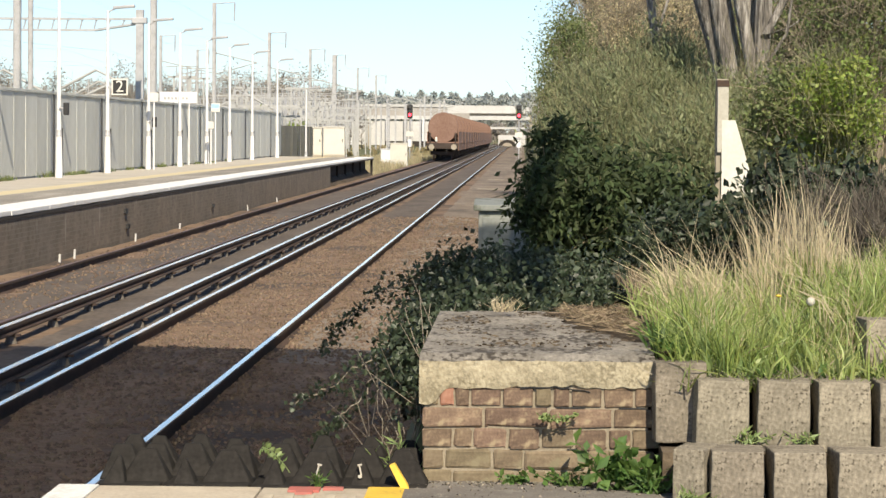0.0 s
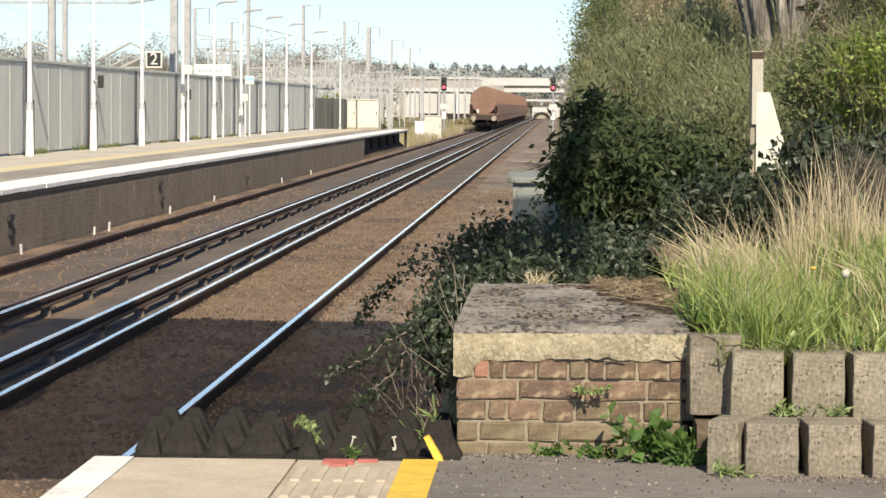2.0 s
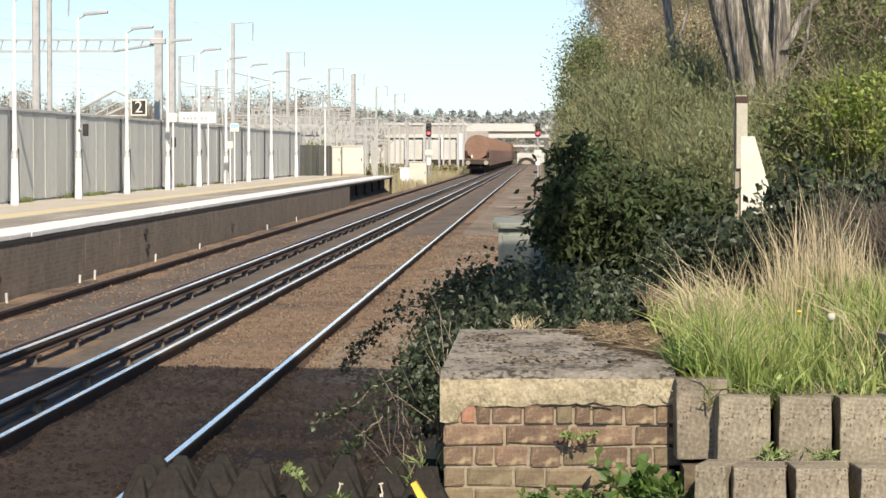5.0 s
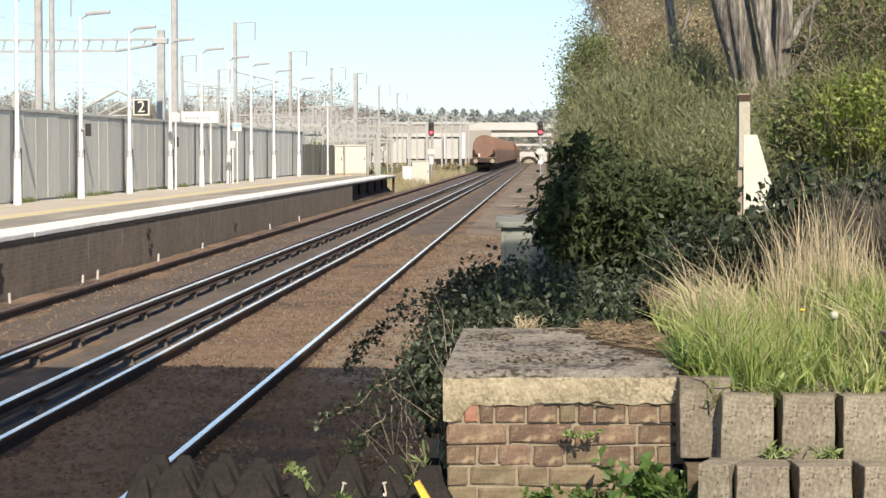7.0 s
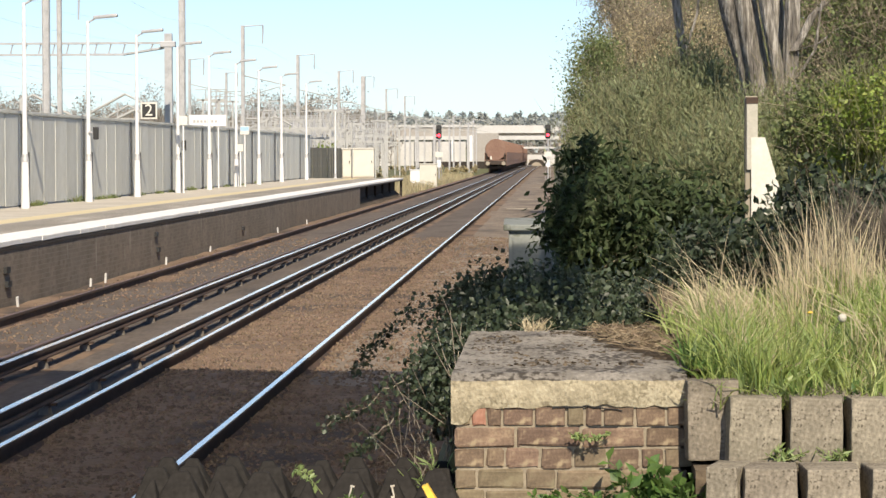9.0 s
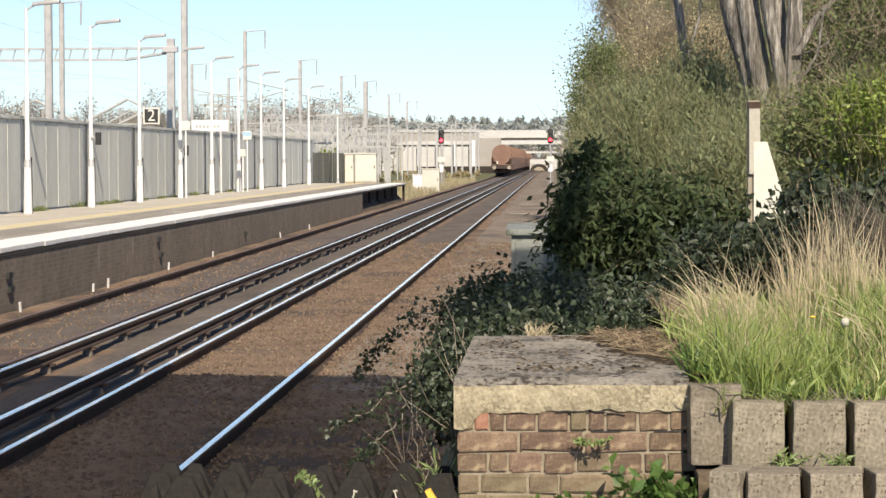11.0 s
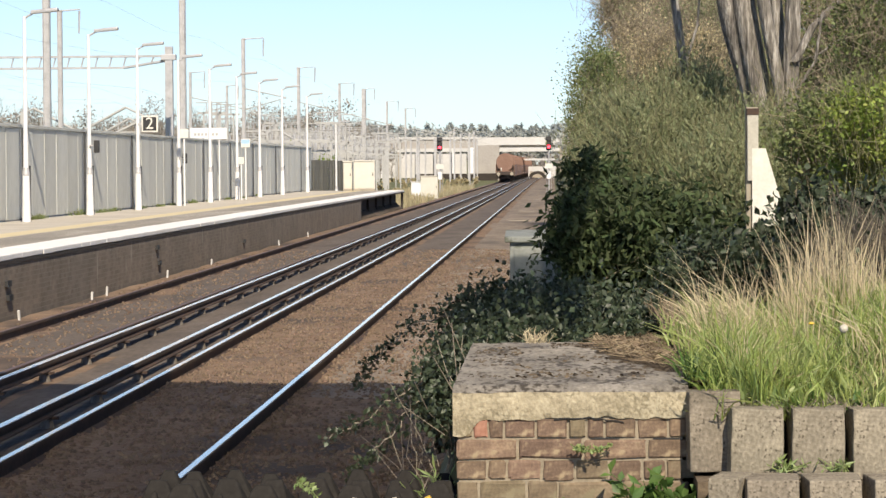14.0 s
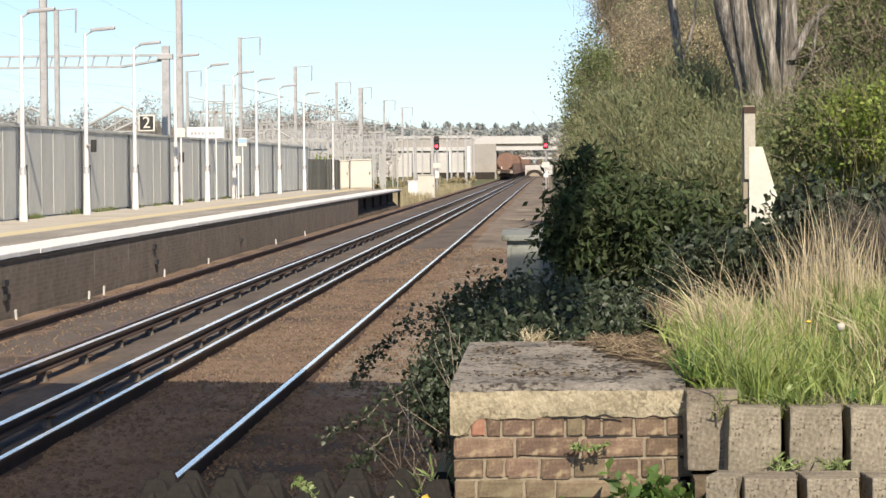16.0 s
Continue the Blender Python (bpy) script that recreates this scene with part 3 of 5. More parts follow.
# ---- rubber trespass guards at the platform end ----
def spike(w, d, h, tip, lean=0.0):
    """A moulded rubber wedge: four sloping sides up to a short blunt ridge."""
    bm = bmesh.new()
    lo = [bm.verts.new(p) for p in ((-w, -d, 0), (w, -d, 0), (w, d, 0), (-w, d, 0))]
    hi = [bm.verts.new(p) for p in ((-tip + lean, -0.012, h), (tip + lean, -0.012, h), (tip + lean, 0.012, h), (-tip + lean, 0.012, h))]
    bm.faces.new(lo[::-1])
    bm.faces.new(hi)
    for k in range(4):
        bm.faces.new((lo[k], lo[(k + 1) % 4], hi[(k + 1) % 4], hi[k]))
    bmesh.ops.bevel(bm, geom=list(bm.edges), offset=0.004, segments=1, affect="EDGES")
    return bm


def guard_panel(x0, x1, yellow=False):
    ob = thing("trespass_guard", (x0 + x1) / 2, 10.2, PZ - 0.06, "black rubber anti-trespass panel of pyramids" + (" with a yellow end" if yellow else ""), "guard panel", "guard panels at the platform end")
    w = (x1 - x0) / 2
    part("base", boxed(-w, w, -0.27, 0.40, 0.0, 0.065, bevel=0.01), M["rubber"], ob)
    rows = ((-0.19, (-0.5,), 0.105, 0.045, 0.07, 0.006), (-0.12, (0.42,), 0.125, 0.095, 0.07, 0.028), (0.06, (-0.48, 0.47), 0.125, 0.085, 0.085, 0.03), (0.26, (-0.45, 0.45), 0.13, 0.085, 0.09, 0.02))
    for y, at, h, half, deep, tip in rows:
        for a in at:
            pyramid = part("pyramid", spike(half, deep, h * RNG.uniform(0.92, 1.06), tip, RNG.normal() * 0.008), M["rubber"], ob)
            pyramid.location = (a * w, y, 0.05)
    if yellow:
        bm = bmesh.new()
        vs = [bm.verts.new(p) for p in ((0.022, -0.285, 0.14), (0.04, -0.285, 0.148), (0.085, -0.29, 0.075), (0.095, -0.29, 0.055), (0.066, -0.29, 0.055))]
        f = bm.faces.new(vs)
        ex = bmesh.ops.extrude_face_region(bm, geom=[f])
        bmesh.ops.translate(bm, verts=[v for v in ex["geom"] if isinstance(v, bmesh.types.BMVert)], vec=(0, 0.05, 0))
        bmesh.ops.recalc_face_normals(bm, faces=bm.faces)
        part("yellow_flap", bm, M["yellow"], ob, "yellow rubber end flap")
    return ob


for k in range(4):
    guard_panel(max(-1.50, -1.585 + 0.316 * k), -1.585 + 0.316 * (k + 1) - 0.006, k == 3)


def plastic_scrap(x, z, turn):
    ob = thing("plastic_scrap", x, 9.955, z, "small white plastic scrap caught between the rubber guards", "scrap", "scraps by the rubber guards")
    bm = boxed(-0.003, 0.003, -0.003, 0.003, -0.022, 0.018, bevel=0.001)
    box(bm, -0.006, 0.010, -0.003, 0.003, 0.015, 0.021, bevel=0.001)
    part("strip", bm, M["grey_plate"], ob).rotation_euler = (0.1, turn, 0)
    part("foot", boxed(-0.007, 0.006, -0.005, 0.004, -0.030, -0.018, bevel=0.002), M["grey_plate"], ob)


plastic_scrap(-0.715, 0.885, 0.25)
plastic_scrap(-0.565, 0.885, -0.2)


# ---- brick wall with its concrete cap ----
def cap_wall():
    ob = part("brick_wall", boxed(-0.345, 0.46, 10.1575, 12.6, -0.3, 1.175), M["mortar"])
    tagged(ob, "low old brick wall with a cracked concrete cap", "wall", kind="structure")
    # the cap: a grid skin whose lower front edge runs down unevenly over the bricks
    bm = boxed(-0.365, 0.485, 10.138, 12.72, 1.165, 1.28)
    bmesh.ops.subdivide_edges(bm, edges=[e for e in bm.edges if abs(e.verts[0].co.x - e.verts[1].co.x) > 0.1], cuts=70, use_grid_fill=True)
    bmesh.ops.subdivide_edges(bm, edges=[e for e in bm.edges if abs(e.verts[0].co.z - e.verts[1].co.z) > 0.05], cuts=5, use_grid_fill=True)
    bmesh.ops.subdivide_edges(bm, edges=[e for e in bm.edges if abs(e.verts[0].co.y - e.verts[1].co.y) > 0.5], cuts=24, use_grid_fill=True)
    for v in bm.verts:
        x, y, z = v.co
        low = (1.28 - z) / 0.115
        rag = noise.noise((x * 6, 2.5, 0)) * 0.014 + noise.noise((x * 23, 7.5, 0)) * 0.009 - 0.052 * max(0.0, min(1.0, (-0.265 - x) / 0.04))
        if y < 10.2:
            v.co.z += rag * low ** 3
            v.co.y += noise.noise((x * 9, 4, z * 9)) * 0.006 + noise.noise((x * 40, 4, z * 40)) * 0.004 + 0.007 * low ** 4
            if z > 1.275:
                v.co.z -= 0.020 + 0.006 * noise.noise((x * 28, 3, 0))
        v.co.z += noise.noise((x * 5, y * 5, z * 5)) * 0.005 + noise.noise((x * 19, y * 9, z * 17)) * 0.004
    for f in bm.faces:
        f.material_index = 1 if f.normal.z > 0.7 else 0
    cap = part("concrete_cap", bm, M["concrete"], ob, "thick lichened concrete cap")
    cap.data.materials.append(M["cap_top"])
    crack = bmesh.new()
    px, pz = 0.0, 1.163
    for k in range(12):
        qx, qz = px + 0.021, 1.166 - 0.0022 * max(0, k - 6) + RNG.normal() * 0.003
        rod(crack, (px, 10.146, pz), (qx, 10.146, qz), 0.0042 - 0.0002 * k, 0.0040 - 0.0002 * k, 5)
        px, pz = qx, qz
    part("crack", crack, M["black"], ob, "dark open crack under the cap")
    shapes = {}
    def brick(x0, x1, z0, look_):
        key = (round(x1 - x0, 3), look_)
        if key not in shapes:
            w = x1 - x0
            b = boxed(0.0, w, 0.0, 0.1, 0.0, 0.066, bevel=0.007)
            for v in b.verts:
                v.co += Vector((RNG.normal(), RNG.normal() * 0.7, RNG.normal())) * 0.0022
            shapes[key] = mesh_of("brick", b, M[look_])
        s = new("brick", shapes[key])
        s.parent = ob
        s.location = (x0, 10.149 + RNG.normal() * 0.0016, z0 + RNG.normal() * 0.001)
    courses = [
        (1.098, (0.055, 0.045, 0.045, 0.105, 0.105, 0.055, 0.055, 0.105, 0.10, 0.075)),
        (1.022, (0.215, 0.225, 0.22, 0.14)),
        (0.947, (0.105, 0.06, 0.115, 0.11, 0.11, 0.11, 0.075, 0.10)),
        (0.871, (0.075, 0.16, 0.105, 0.215, 0.105, 0.12)),
        (0.796, (0.105, 0.215, 0.105, 0.215, 0.14)),
    ]
    for z, widths in courses:
        x = -0.352
        for k, w in enumerate(widths):
            brick(x, x + w, z, "brick_red" if z > 1.05 and k == 1 else "brick_mossy" if z < 0.9 or (z < 1.0 and k in (4, 7)) or (z > 1.05 and k in (0, 5)) else "brick")
            x += w + 0.0105
    y = 10.26
    while y < 12.5:
        for k, z in enumerate((1.098, 1.022, 0.947, 0.871, 0.796, 0.72)):
            s = new("brick", shapes[(0.215, "brick" if k < 3 else "brick_mossy")])
            s.parent = ob
            s.matrix_basis = pose(-0.352, y + 0.215 + (0.11 if k % 2 else 0), z, 0, 0, -90)
        y += 0.2255
    for x0, x1, z, h in ((0.13, 0.235, 1.0935, 0.004), (0.355, 0.45, 1.0935, 0.004), (0.17, 0.24, 0.943, 0.004), (0.248, 0.252, 0.945, 0.055)):
        part("open_joint", boxed(x0, x1, 10.152, 10.162, z - h / 2, z + h / 2), M["black"], ob, "dark open joint where mortar has fallen out")
    return ob


cap_wall()


# ---- concrete blocks that hold the bank ----
def block_mesh(w, h, d):
    bm = boxed(-w / 2, w / 2, 0, d, 0, h, bevel=0.007)
    bmesh.ops.subdivide_edges(bm, edges=[e for e in bm.edges if e.calc_length() > 0.05], cuts=3, use_grid_fill=True)
    for v in bm.verts:
        if v.co.y < d * 0.5:
            v.co.x *= 1 - 0.10 * (1 - v.co.y / d) * (0.6 + 0.4 * v.co.z / h)
        v.co += Vector((noise.noise(v.co * 14), noise.noise(v.co * 14 + Vector((9, 0, 0))), noise.noise(v.co * 14 + Vector((0, 9, 0))))) * 0.004
    return mesh_of("concrete_block", bm, M["block"])


def bank_blocks():
    full = [block_mesh(0.200, 0.245, 0.24) for k in range(3)]
    low = [block_mesh(0.196, 0.21, 0.24) for k in range(3)]
    small = block_mesh(0.12, 0.21, 0.2)
    tall = block_mesh(0.20, 0.285, 0.24)
    label = "weathered grey concrete block with moss, in a stacked bank edge"
    def put(me, x, y, z, turn=0.0, lab=label):
        o = new("concrete_block", me)
        o.matrix_world = pose(x, y, z, RNG.normal() * 0.8, RNG.normal() * 0.8, turn + RNG.normal() * 1.0)
        return tagged(o, lab, "block", "blocks along the bank")
    put(small, 0.578, 9.64, PZ - 0.03, -18, "broken concrete block leaning at the wall's foot")
    for k in range(12):
        put(low[k % 3], 0.742 + 0.214 * k, 9.60 - 0.008 * k, PZ - 0.032)
    put(tall, 0.575, 10.03, 0.985, 0, "set-back concrete block in the wall's shadow")
    for k in range(12):
        put(full[k % 3], 0.71 + 0.214 * k, 9.92 - 0.012 * k, 0.972)
    for k in range(6):
        put(full[(k + 1) % 3], 1.33 + 0.214 * k, 10.15 - 0.008 * k, 1.175)


bank_blocks()


def bank_soil():
    bm = bmesh.new()
    xs, ys = [0.5 + 0.14 * k for k in range(24)], [10.08 + 0.2 * k for k in range(26)]
    g = [[bm.verts.new((x, y, 1.165 + 0.04 * min(1, (y - 10.1)) + (0.16 if x > 1.2 else 0.16 * max(0, (x - 0.9) / 0.3)) * min(1, max(0, (y - 10.2) / 0.3)) + 0.125 * max(0.0, 1 - (x - 0.5) / 0.5) * min(1, max(0, (y - 10.12) / 0.15)) + noise.noise((x * 3, y * 3, 0)) * 0.03)) for x in xs] for y in ys]
    for a, b in zip(g, g[1:]):
        for k in range(len(xs) - 1):
            bm.faces.new((a[k], a[k + 1], b[k + 1], b[k]))
    bmesh.ops.solidify(bm, geom=list(bm.faces), thickness=0.25)
    return tagged(smooth(part("bank_soil", bm, M["soil"])), "dark soil bank behind the concrete blocks", "soil", kind="structure")


bank_soil()
tagged(part("bank_fill", boxed(0.50, 3.4, 9.87, 10.7, 0.5, 0.968), M["soil"]), "dark soil packed behind the concrete blocks", "soil", kind="structure")


def grit():
    """Small grit and crumbs on the asphalt, thickest at the wall's foot."""
    n = 2200
    x = RNG.uniform(-0.42, 2.2, n)
    y = np.where(RNG.uniform(0, 1, n) < 0.55, 10.12 - np.abs(RNG.normal(size=n)) * 0.09 - np.where(x > 0.5, 0.5, 0.0), RNG.uniform(8.6, 10.0, n))
    c = np.stack([x, y, np.full(n, PZ + 0.001)], 1)
    r = RNG.uniform(0.002, 0.007, (n, 1))
    a = unit(RNG.normal(size=(n, 3))) * r
    b = unit(np.cross(a, RNG.normal(size=(n, 3)))) * r
    up = np.array([0, 0, 1.0]) * r
    v = np.stack([c + a, c + b, c - a, c - b, c + up], 1)
    i = np.arange(n)[:, None] * 5
    f = np.concatenate([i + [t] for t in ((0, 1, 4), (1, 2, 4), (2, 3, 4), (3, 0, 4))], 0)
    return tagged(array_part("grit", v.reshape(-1, 3), f, M["stone_grit"]), "loose grit and crumbs on the asphalt", "grit", kind="stuff")


M["stone_grit"] = material("pale grit", [(0.08, 0.07, 0.05), (0.18, 0.155, 0.12), (0.30, 0.265, 0.21)], 4, 60, 0.95, 0, 0, island=0.5)
grit()

# ---- the goods train ----
TRAIN_X, WAGON_GAP = -6.38, 13.6
TRAIN_ROWS = [(0, 226.3), (1, 237.3), (2, 247.9), (3, 258.4), (4, 269.4), (6.5, 295.7), (8, 311.0), (9, 322.0), (11.5, 348.8), (13, 366.5), (14, 379.0), (15, 391.4), (16, 403.9)]


def wagon():
    ob = thing("goods_wagon", TRAIN_X, 226.3, 0, "rust-red hooded steel wagon of a goods train", "wagon", "wagons of the goods train")
    bm = bmesh.new()
    m = Matrix.Translation((0, 6.2, 2.62)) @ Matrix.Rotation(radians(90), 4, "X")
    bmesh.ops.create_cone(bm, cap_ends=True, segments=40, radius1=1.20, radius2=1.20, depth=11.6, matrix=m)
    hood = part("hood", bm, M["hood"], ob, "round rust-red hood")
    bev = hood.modifiers.new("edge", "BEVEL")
    bev.width, bev.segments, bev.limit_method = 0.06, 2, "ANGLE"
    for k in range(9):
        b = bmesh.new()
        bmesh.ops.create_cone(b, cap_ends=True, segments=40, radius1=1.225, radius2=1.225, depth=0.09, matrix=Matrix.Translation((0, 1.0 + 1.3 * k, 2.62)) @ Matrix.Rotation(radians(90), 4, "X"))
        part("hood_rib", b, M["hood"], hood)
    part("underframe", boxed(-1.2, 1.2, 0.35, 12.0, 1.12, 1.34, bevel=0.03), M["under"], ob)
    part("deck_sill", boxed(-1.3, 1.3, 0.3, 12.1, 1.34, 1.48), M["hood"], ob, "rust-red side sill")
    for x in (-1.24, 1.24):
        part("side_skirt", boxed(x - 0.04, x + 0.04, 0.5, 11.9, 0.78, 2.3, bevel=0.01), M["hood"], ob, "rust-brown side skirt")
    part("headstock", boxed(-1.25, 1.25, 0.2, 0.36, 0.92, 1.38, bevel=0.02), M["under"], ob)
    for x in (-0.9, 0.9):
        bf = part("buffer", rodded((x, 0.22, 1.06), (x, -0.3, 1.06), 0.11, 0.09, 14), M["under"], ob)
        part("buffer_head", rodded((x, -0.3, 1.06), (x, -0.36, 1.06), 0.23, 0.23, 18), M["bridge_dark"], bf, "worn steel buffer head")
    for x in (-1.02, 1.02):
        part("end_stanchion", boxed(x - 0.06, x + 0.06, 0.22, 0.34, 1.3, 2.2), M["under"], ob)
    part("tail_lamp", boxed(-0.62, -0.44, 0.16, 0.34, 1.5, 1.86, bevel=0.02), M["white"], ob, "white tail lamp")
    for y in (2.1, 10.2):
        bo = part("bogie", boxed(-1.02, 1.02, y - 1.3, y + 1.3, 0.42, 0.72, bevel=0.05), M["under"], ob)
        for yy in (-0.9, 0.9):
            for x in (-0.75, 0.75):
                part("wheel", rodded((x - 0.07, y + yy, 0.45), (x + 0.07, y + yy, 0.45), 0.45, 0.45, 24), M["under"], bo)
        part("bogie_pivot", boxed(-0.5, 0.5, y - 0.4, y + 0.4, 0.7, 1.15), M["under"], bo)
    part("coupling_hook", boxed(-0.07, 0.07, -0.12, 0.22, 0.92, 1.1), M["under"], ob)
    part("brake_pipe", rodded((0.3, 0.1, 1.0), (0.34, 0.02, 0.55), 0.03, 0.03), M["black"], ob)
    return ob


first = wagon()
WAGONS = [first] + [copy_thing(first, pose(TRAIN_X, 226.3 + WAGON_GAP * k, 0)) for k in range(1, 17)]

# ---- far platform: fence, lamps, signs, cabinets ----
FX = -13.15


def fence():
    ob = thing("fence", FX, 40, PZ, "tall grey-green panel fence along the far platform", "fence", kind="structure")
    # post-shaped dark strip that stands for a lamp's shadow on the panels
    post = mesh_of("post", boxed(-0.08, 0.02, -0.11, 0.11, 0, 2.38, bevel=0.01), M["lamp_shadow"])
    panels = []
    for k in range(3):
        bm = boxed(-0.03, 0.0, 0.01, 1.71, 0.04, 2.29)
        box(bm, 0.0, 0.010 + 0.004 * k, 0.03, 1.69, 0.06, 2.27, bevel=0.005)
        panels.append(mesh_of("panel", bm, M["fence"]))
    rail_ = mesh_of("top_rail", boxed(-0.05, 0.05, 0.0, 1.72, 2.29, 2.37, bevel=0.01), M["fence"])
    y, k = 0.0, 0
    while 40 + y < 152:
        p = new("panel", panels[k % 3])
        p.parent, p.location = ob, (0, y, RNG.normal() * 0.008)
        r = new("top_rail", rail_)
        r.parent, r.location = ob, (0, y, 0)
        y += 1.72
        k += 1
    # strip positions follow the lamps, where their shadows meet the fence
    for y in (60.0, 69.6, 78.9, 87.9, 97.3, 106.0, 114.9, 123.6, 133.8, 147.2):
        q = new("post", post)
        q.parent, q.location = ob, (0.02, y - 40, 0)
    return ob


fence()


def end_fence():
    ob = thing("close_board_fence", -13.3, 153, 0.3, "dark weathered close-boarded fence past the platform end", "fence", kind="structure")
    b = mesh_of("board", boxed(-0.012, 0.012, 0, 0.42, -0.6, 2.2), M["old_board"])
    for k in range(70):
        o = new("board", b)
        o.parent, o.location = ob, (RNG.normal() * 0.01, 0.45 * k, 0)


end_fence()


def fence_foot_weeds():
    """Tufts of grass that have come up where the paving meets the fence."""
    at = np.array([61.0, 64.5, 70.2, 71.0, 77.3, 81.0, 83.2, 88.6, 93.0, 96.2, 101.5, 107.0, 112.6, 118.0, 125.0])
    k = RNG.integers(0, len(at), 1500)
    n = len(k)
    size = RNG.uniform(0.5, 1.3, len(at))[k]
    root = np.stack([-13.06 + RNG.uniform(0, 0.14, n), at[k] + RNG.normal(size=n) * 0.6 * size, np.full(n, PZ)], 1)
    tip = root + np.stack([RNG.normal(size=n) * 0.06, RNG.normal(size=n) * 0.08, RNG.uniform(0.03, 0.18, n) * size], 1)
    v, f = blade_mesh(root, tip, 0.010, RNG.normal(size=(n, 3)) * 0.01)
    return tagged(array_part("fence_foot_weeds", v, f, M["hawthorn"]), "tufts of weeds at the foot of the fence", "weeds", kind="stuff")


fence_foot_weeds()


def platform_lamp(y):
    ob = thing("platform_lamp", -12.58, y, PZ, "white tapered steel platform lamp post with a flat lantern", "lamp post", "lamp posts on the far platform")
    part("lower_column", rodded((0, 0, 0), (0, 0, 1.15), 0.105, 0.085, 14), M["white_steel"], ob, "thick white lower column")
    part("hinge_collar", rodded((0, 0, 1.12), (0, 0, 1.3), 0.1, 0.075, 14), M["galv"], ob, "grey hinge collar")
    part("column", rodded((0, 0, 1.25), (0, 0, 4.91), 0.062, 0.04, 12), M["white_steel"], ob)
    part("bracket_arm", rodded((0, 0, 4.86), (0.22, 0, 4.99), 0.025, 0.025), M["galv"], ob)
    head = boxed(0.16, 0.82, -0.13, 0.13, 4.96, 5.05, bevel=0.03)
    for v in head.verts:
        v.co.z += (v.co.x - 0.16) * 0.09
        v.co.y *= 1.0 if v.co.x > 0.4 else 0.6
    part("lantern", head, M["galv"], ob, "flat grey lantern")
    part("cable", rodded((0.09, 0.05, 0.0), (0.09, 0.03, 1.35), 0.02, 0.02, 6), M["black"], ob)
    return ob


lamp = platform_lamp(67.1)
LAMP_YS = [67.1, 76.4, 85.4, 94.8, 103.5, 112.4, 121.1, 131.3, 144.7, 164.0]
for y in LAMP_YS[1:]:
    copy_thing(lamp, pose(-12.58, y, PZ if y < 152 else -0.3))
copy_thing(lamp, pose(-12.58, 57.5, PZ))


def text_part(name, body, size, mat, parent, m):
    cu = bpy.data.curves.new(name, "FONT")
    cu.body, cu.size, cu.align_x, cu.align_y, cu.extrude = body, size, "CENTER", "CENTER", 0.004
    tmp = bpy.data.objects.new(name, cu)
    scene.collection.objects.link(tmp)
    me = bpy.data.meshes.new_from_object(tmp.evaluated_get(bpy.context.evaluated_depsgraph_get()))
    bpy.data.objects.remove(tmp)
    me.materials.append(mat)
    o = new(name, me)
    o.parent, o.matrix_basis = parent, m
    return o


def platform_number():
    ob = thing("platform_number_sign", -12.2, 85.3, 3.44, "square black sign with a white number two", "sign")
    part("board", boxed(-0.25, 0.25, 0, 0.04, -0.25, 0.25, bevel=0.008), M["white"], ob, "white border board")
    part("panel", boxed(-0.205, 0.205, -0.006, 0.01, -0.205, 0.205), M["black"], ob, "black square panel")
    text_part("numeral", "2", 0.50, M["white"], ob, pose(0, -0.012, 0.0, 90, 0, 0))
    part("clamp", boxed(-0.36, -0.2, 0.03, 0.07, -0.03, 0.03), M["galv"], ob)


platform_number()


def name_board():
    ob = thing("station_name_board", -13.4, 109.0, PZ - 0.1, "long white station name board above the fence", "sign")
    part("board", boxed(-0.62, 0.80, 0, 0.05, 2.48, 2.92, bevel=0.01), M["white_steel"], ob)
    for k in range(7):
        part("lettering_bar", boxed(-0.47 + 0.14 * k, -0.38 + 0.14 * k, -0.004, 0.01, 2.62, 2.72), M["pale_steel"], ob, "illegible pale lettering")
    for x in (-0.5, 0.5):
        part("post", rodded((x, 0.06, 0), (x, 0.06, 2.8), 0.03, 0.03), M["white_steel"], ob)


name_board()


def small_sign(x, y, z, w, h, mat, label):
    ob = thing("platform_sign", x, y, PZ, label, "sign", "small signs on the platform")
    part("board", boxed(-w / 2, w / 2, 0, 0.04, z - h / 2, z + h / 2, bevel=0.008), M["white"], ob)
    part("panel", boxed(-w / 2 * 0.9, w / 2 * 0.9, -0.005, 0.01, z - h * 0.1, z + h * 0.4), mat, ob, "coloured upper panel")
    part("post", rodded((0, 0.06, 0), (0, 0.06, z + h / 2), 0.03, 0.03), M["white_steel"], ob)


small_sign(-12.3, 94.0, 2.42, 0.28, 0.30, M["white"], "small round-edged white notice on a post")
small_sign(-12.2, 112.0, 2.25, 0.36, 0.34, M["blue"], "blue and white notice on a post")
small_sign(-12.3, 111.3, 1.55, 0.22, 0.28, M["white"], "small white notice on a post")


def speaker(x, y, z):
    ob = thing("speaker_box", x, y, z, "small black loudspeaker box clamped to a lamp post", "speaker", "speakers on the lamp posts")
    part("case", boxed(-0.07, 0.07, -0.1, 0.08, -0.2, 0.14, bevel=0.02), M["black"], ob)
    part("clamp", boxed(-0.2, -0.06, -0.02, 0.02, -0.02, 0.02), M["galv"], ob)


speaker(-12.36, 76.3, 2.72)
speaker(-12.36, 94.7, 2.45)


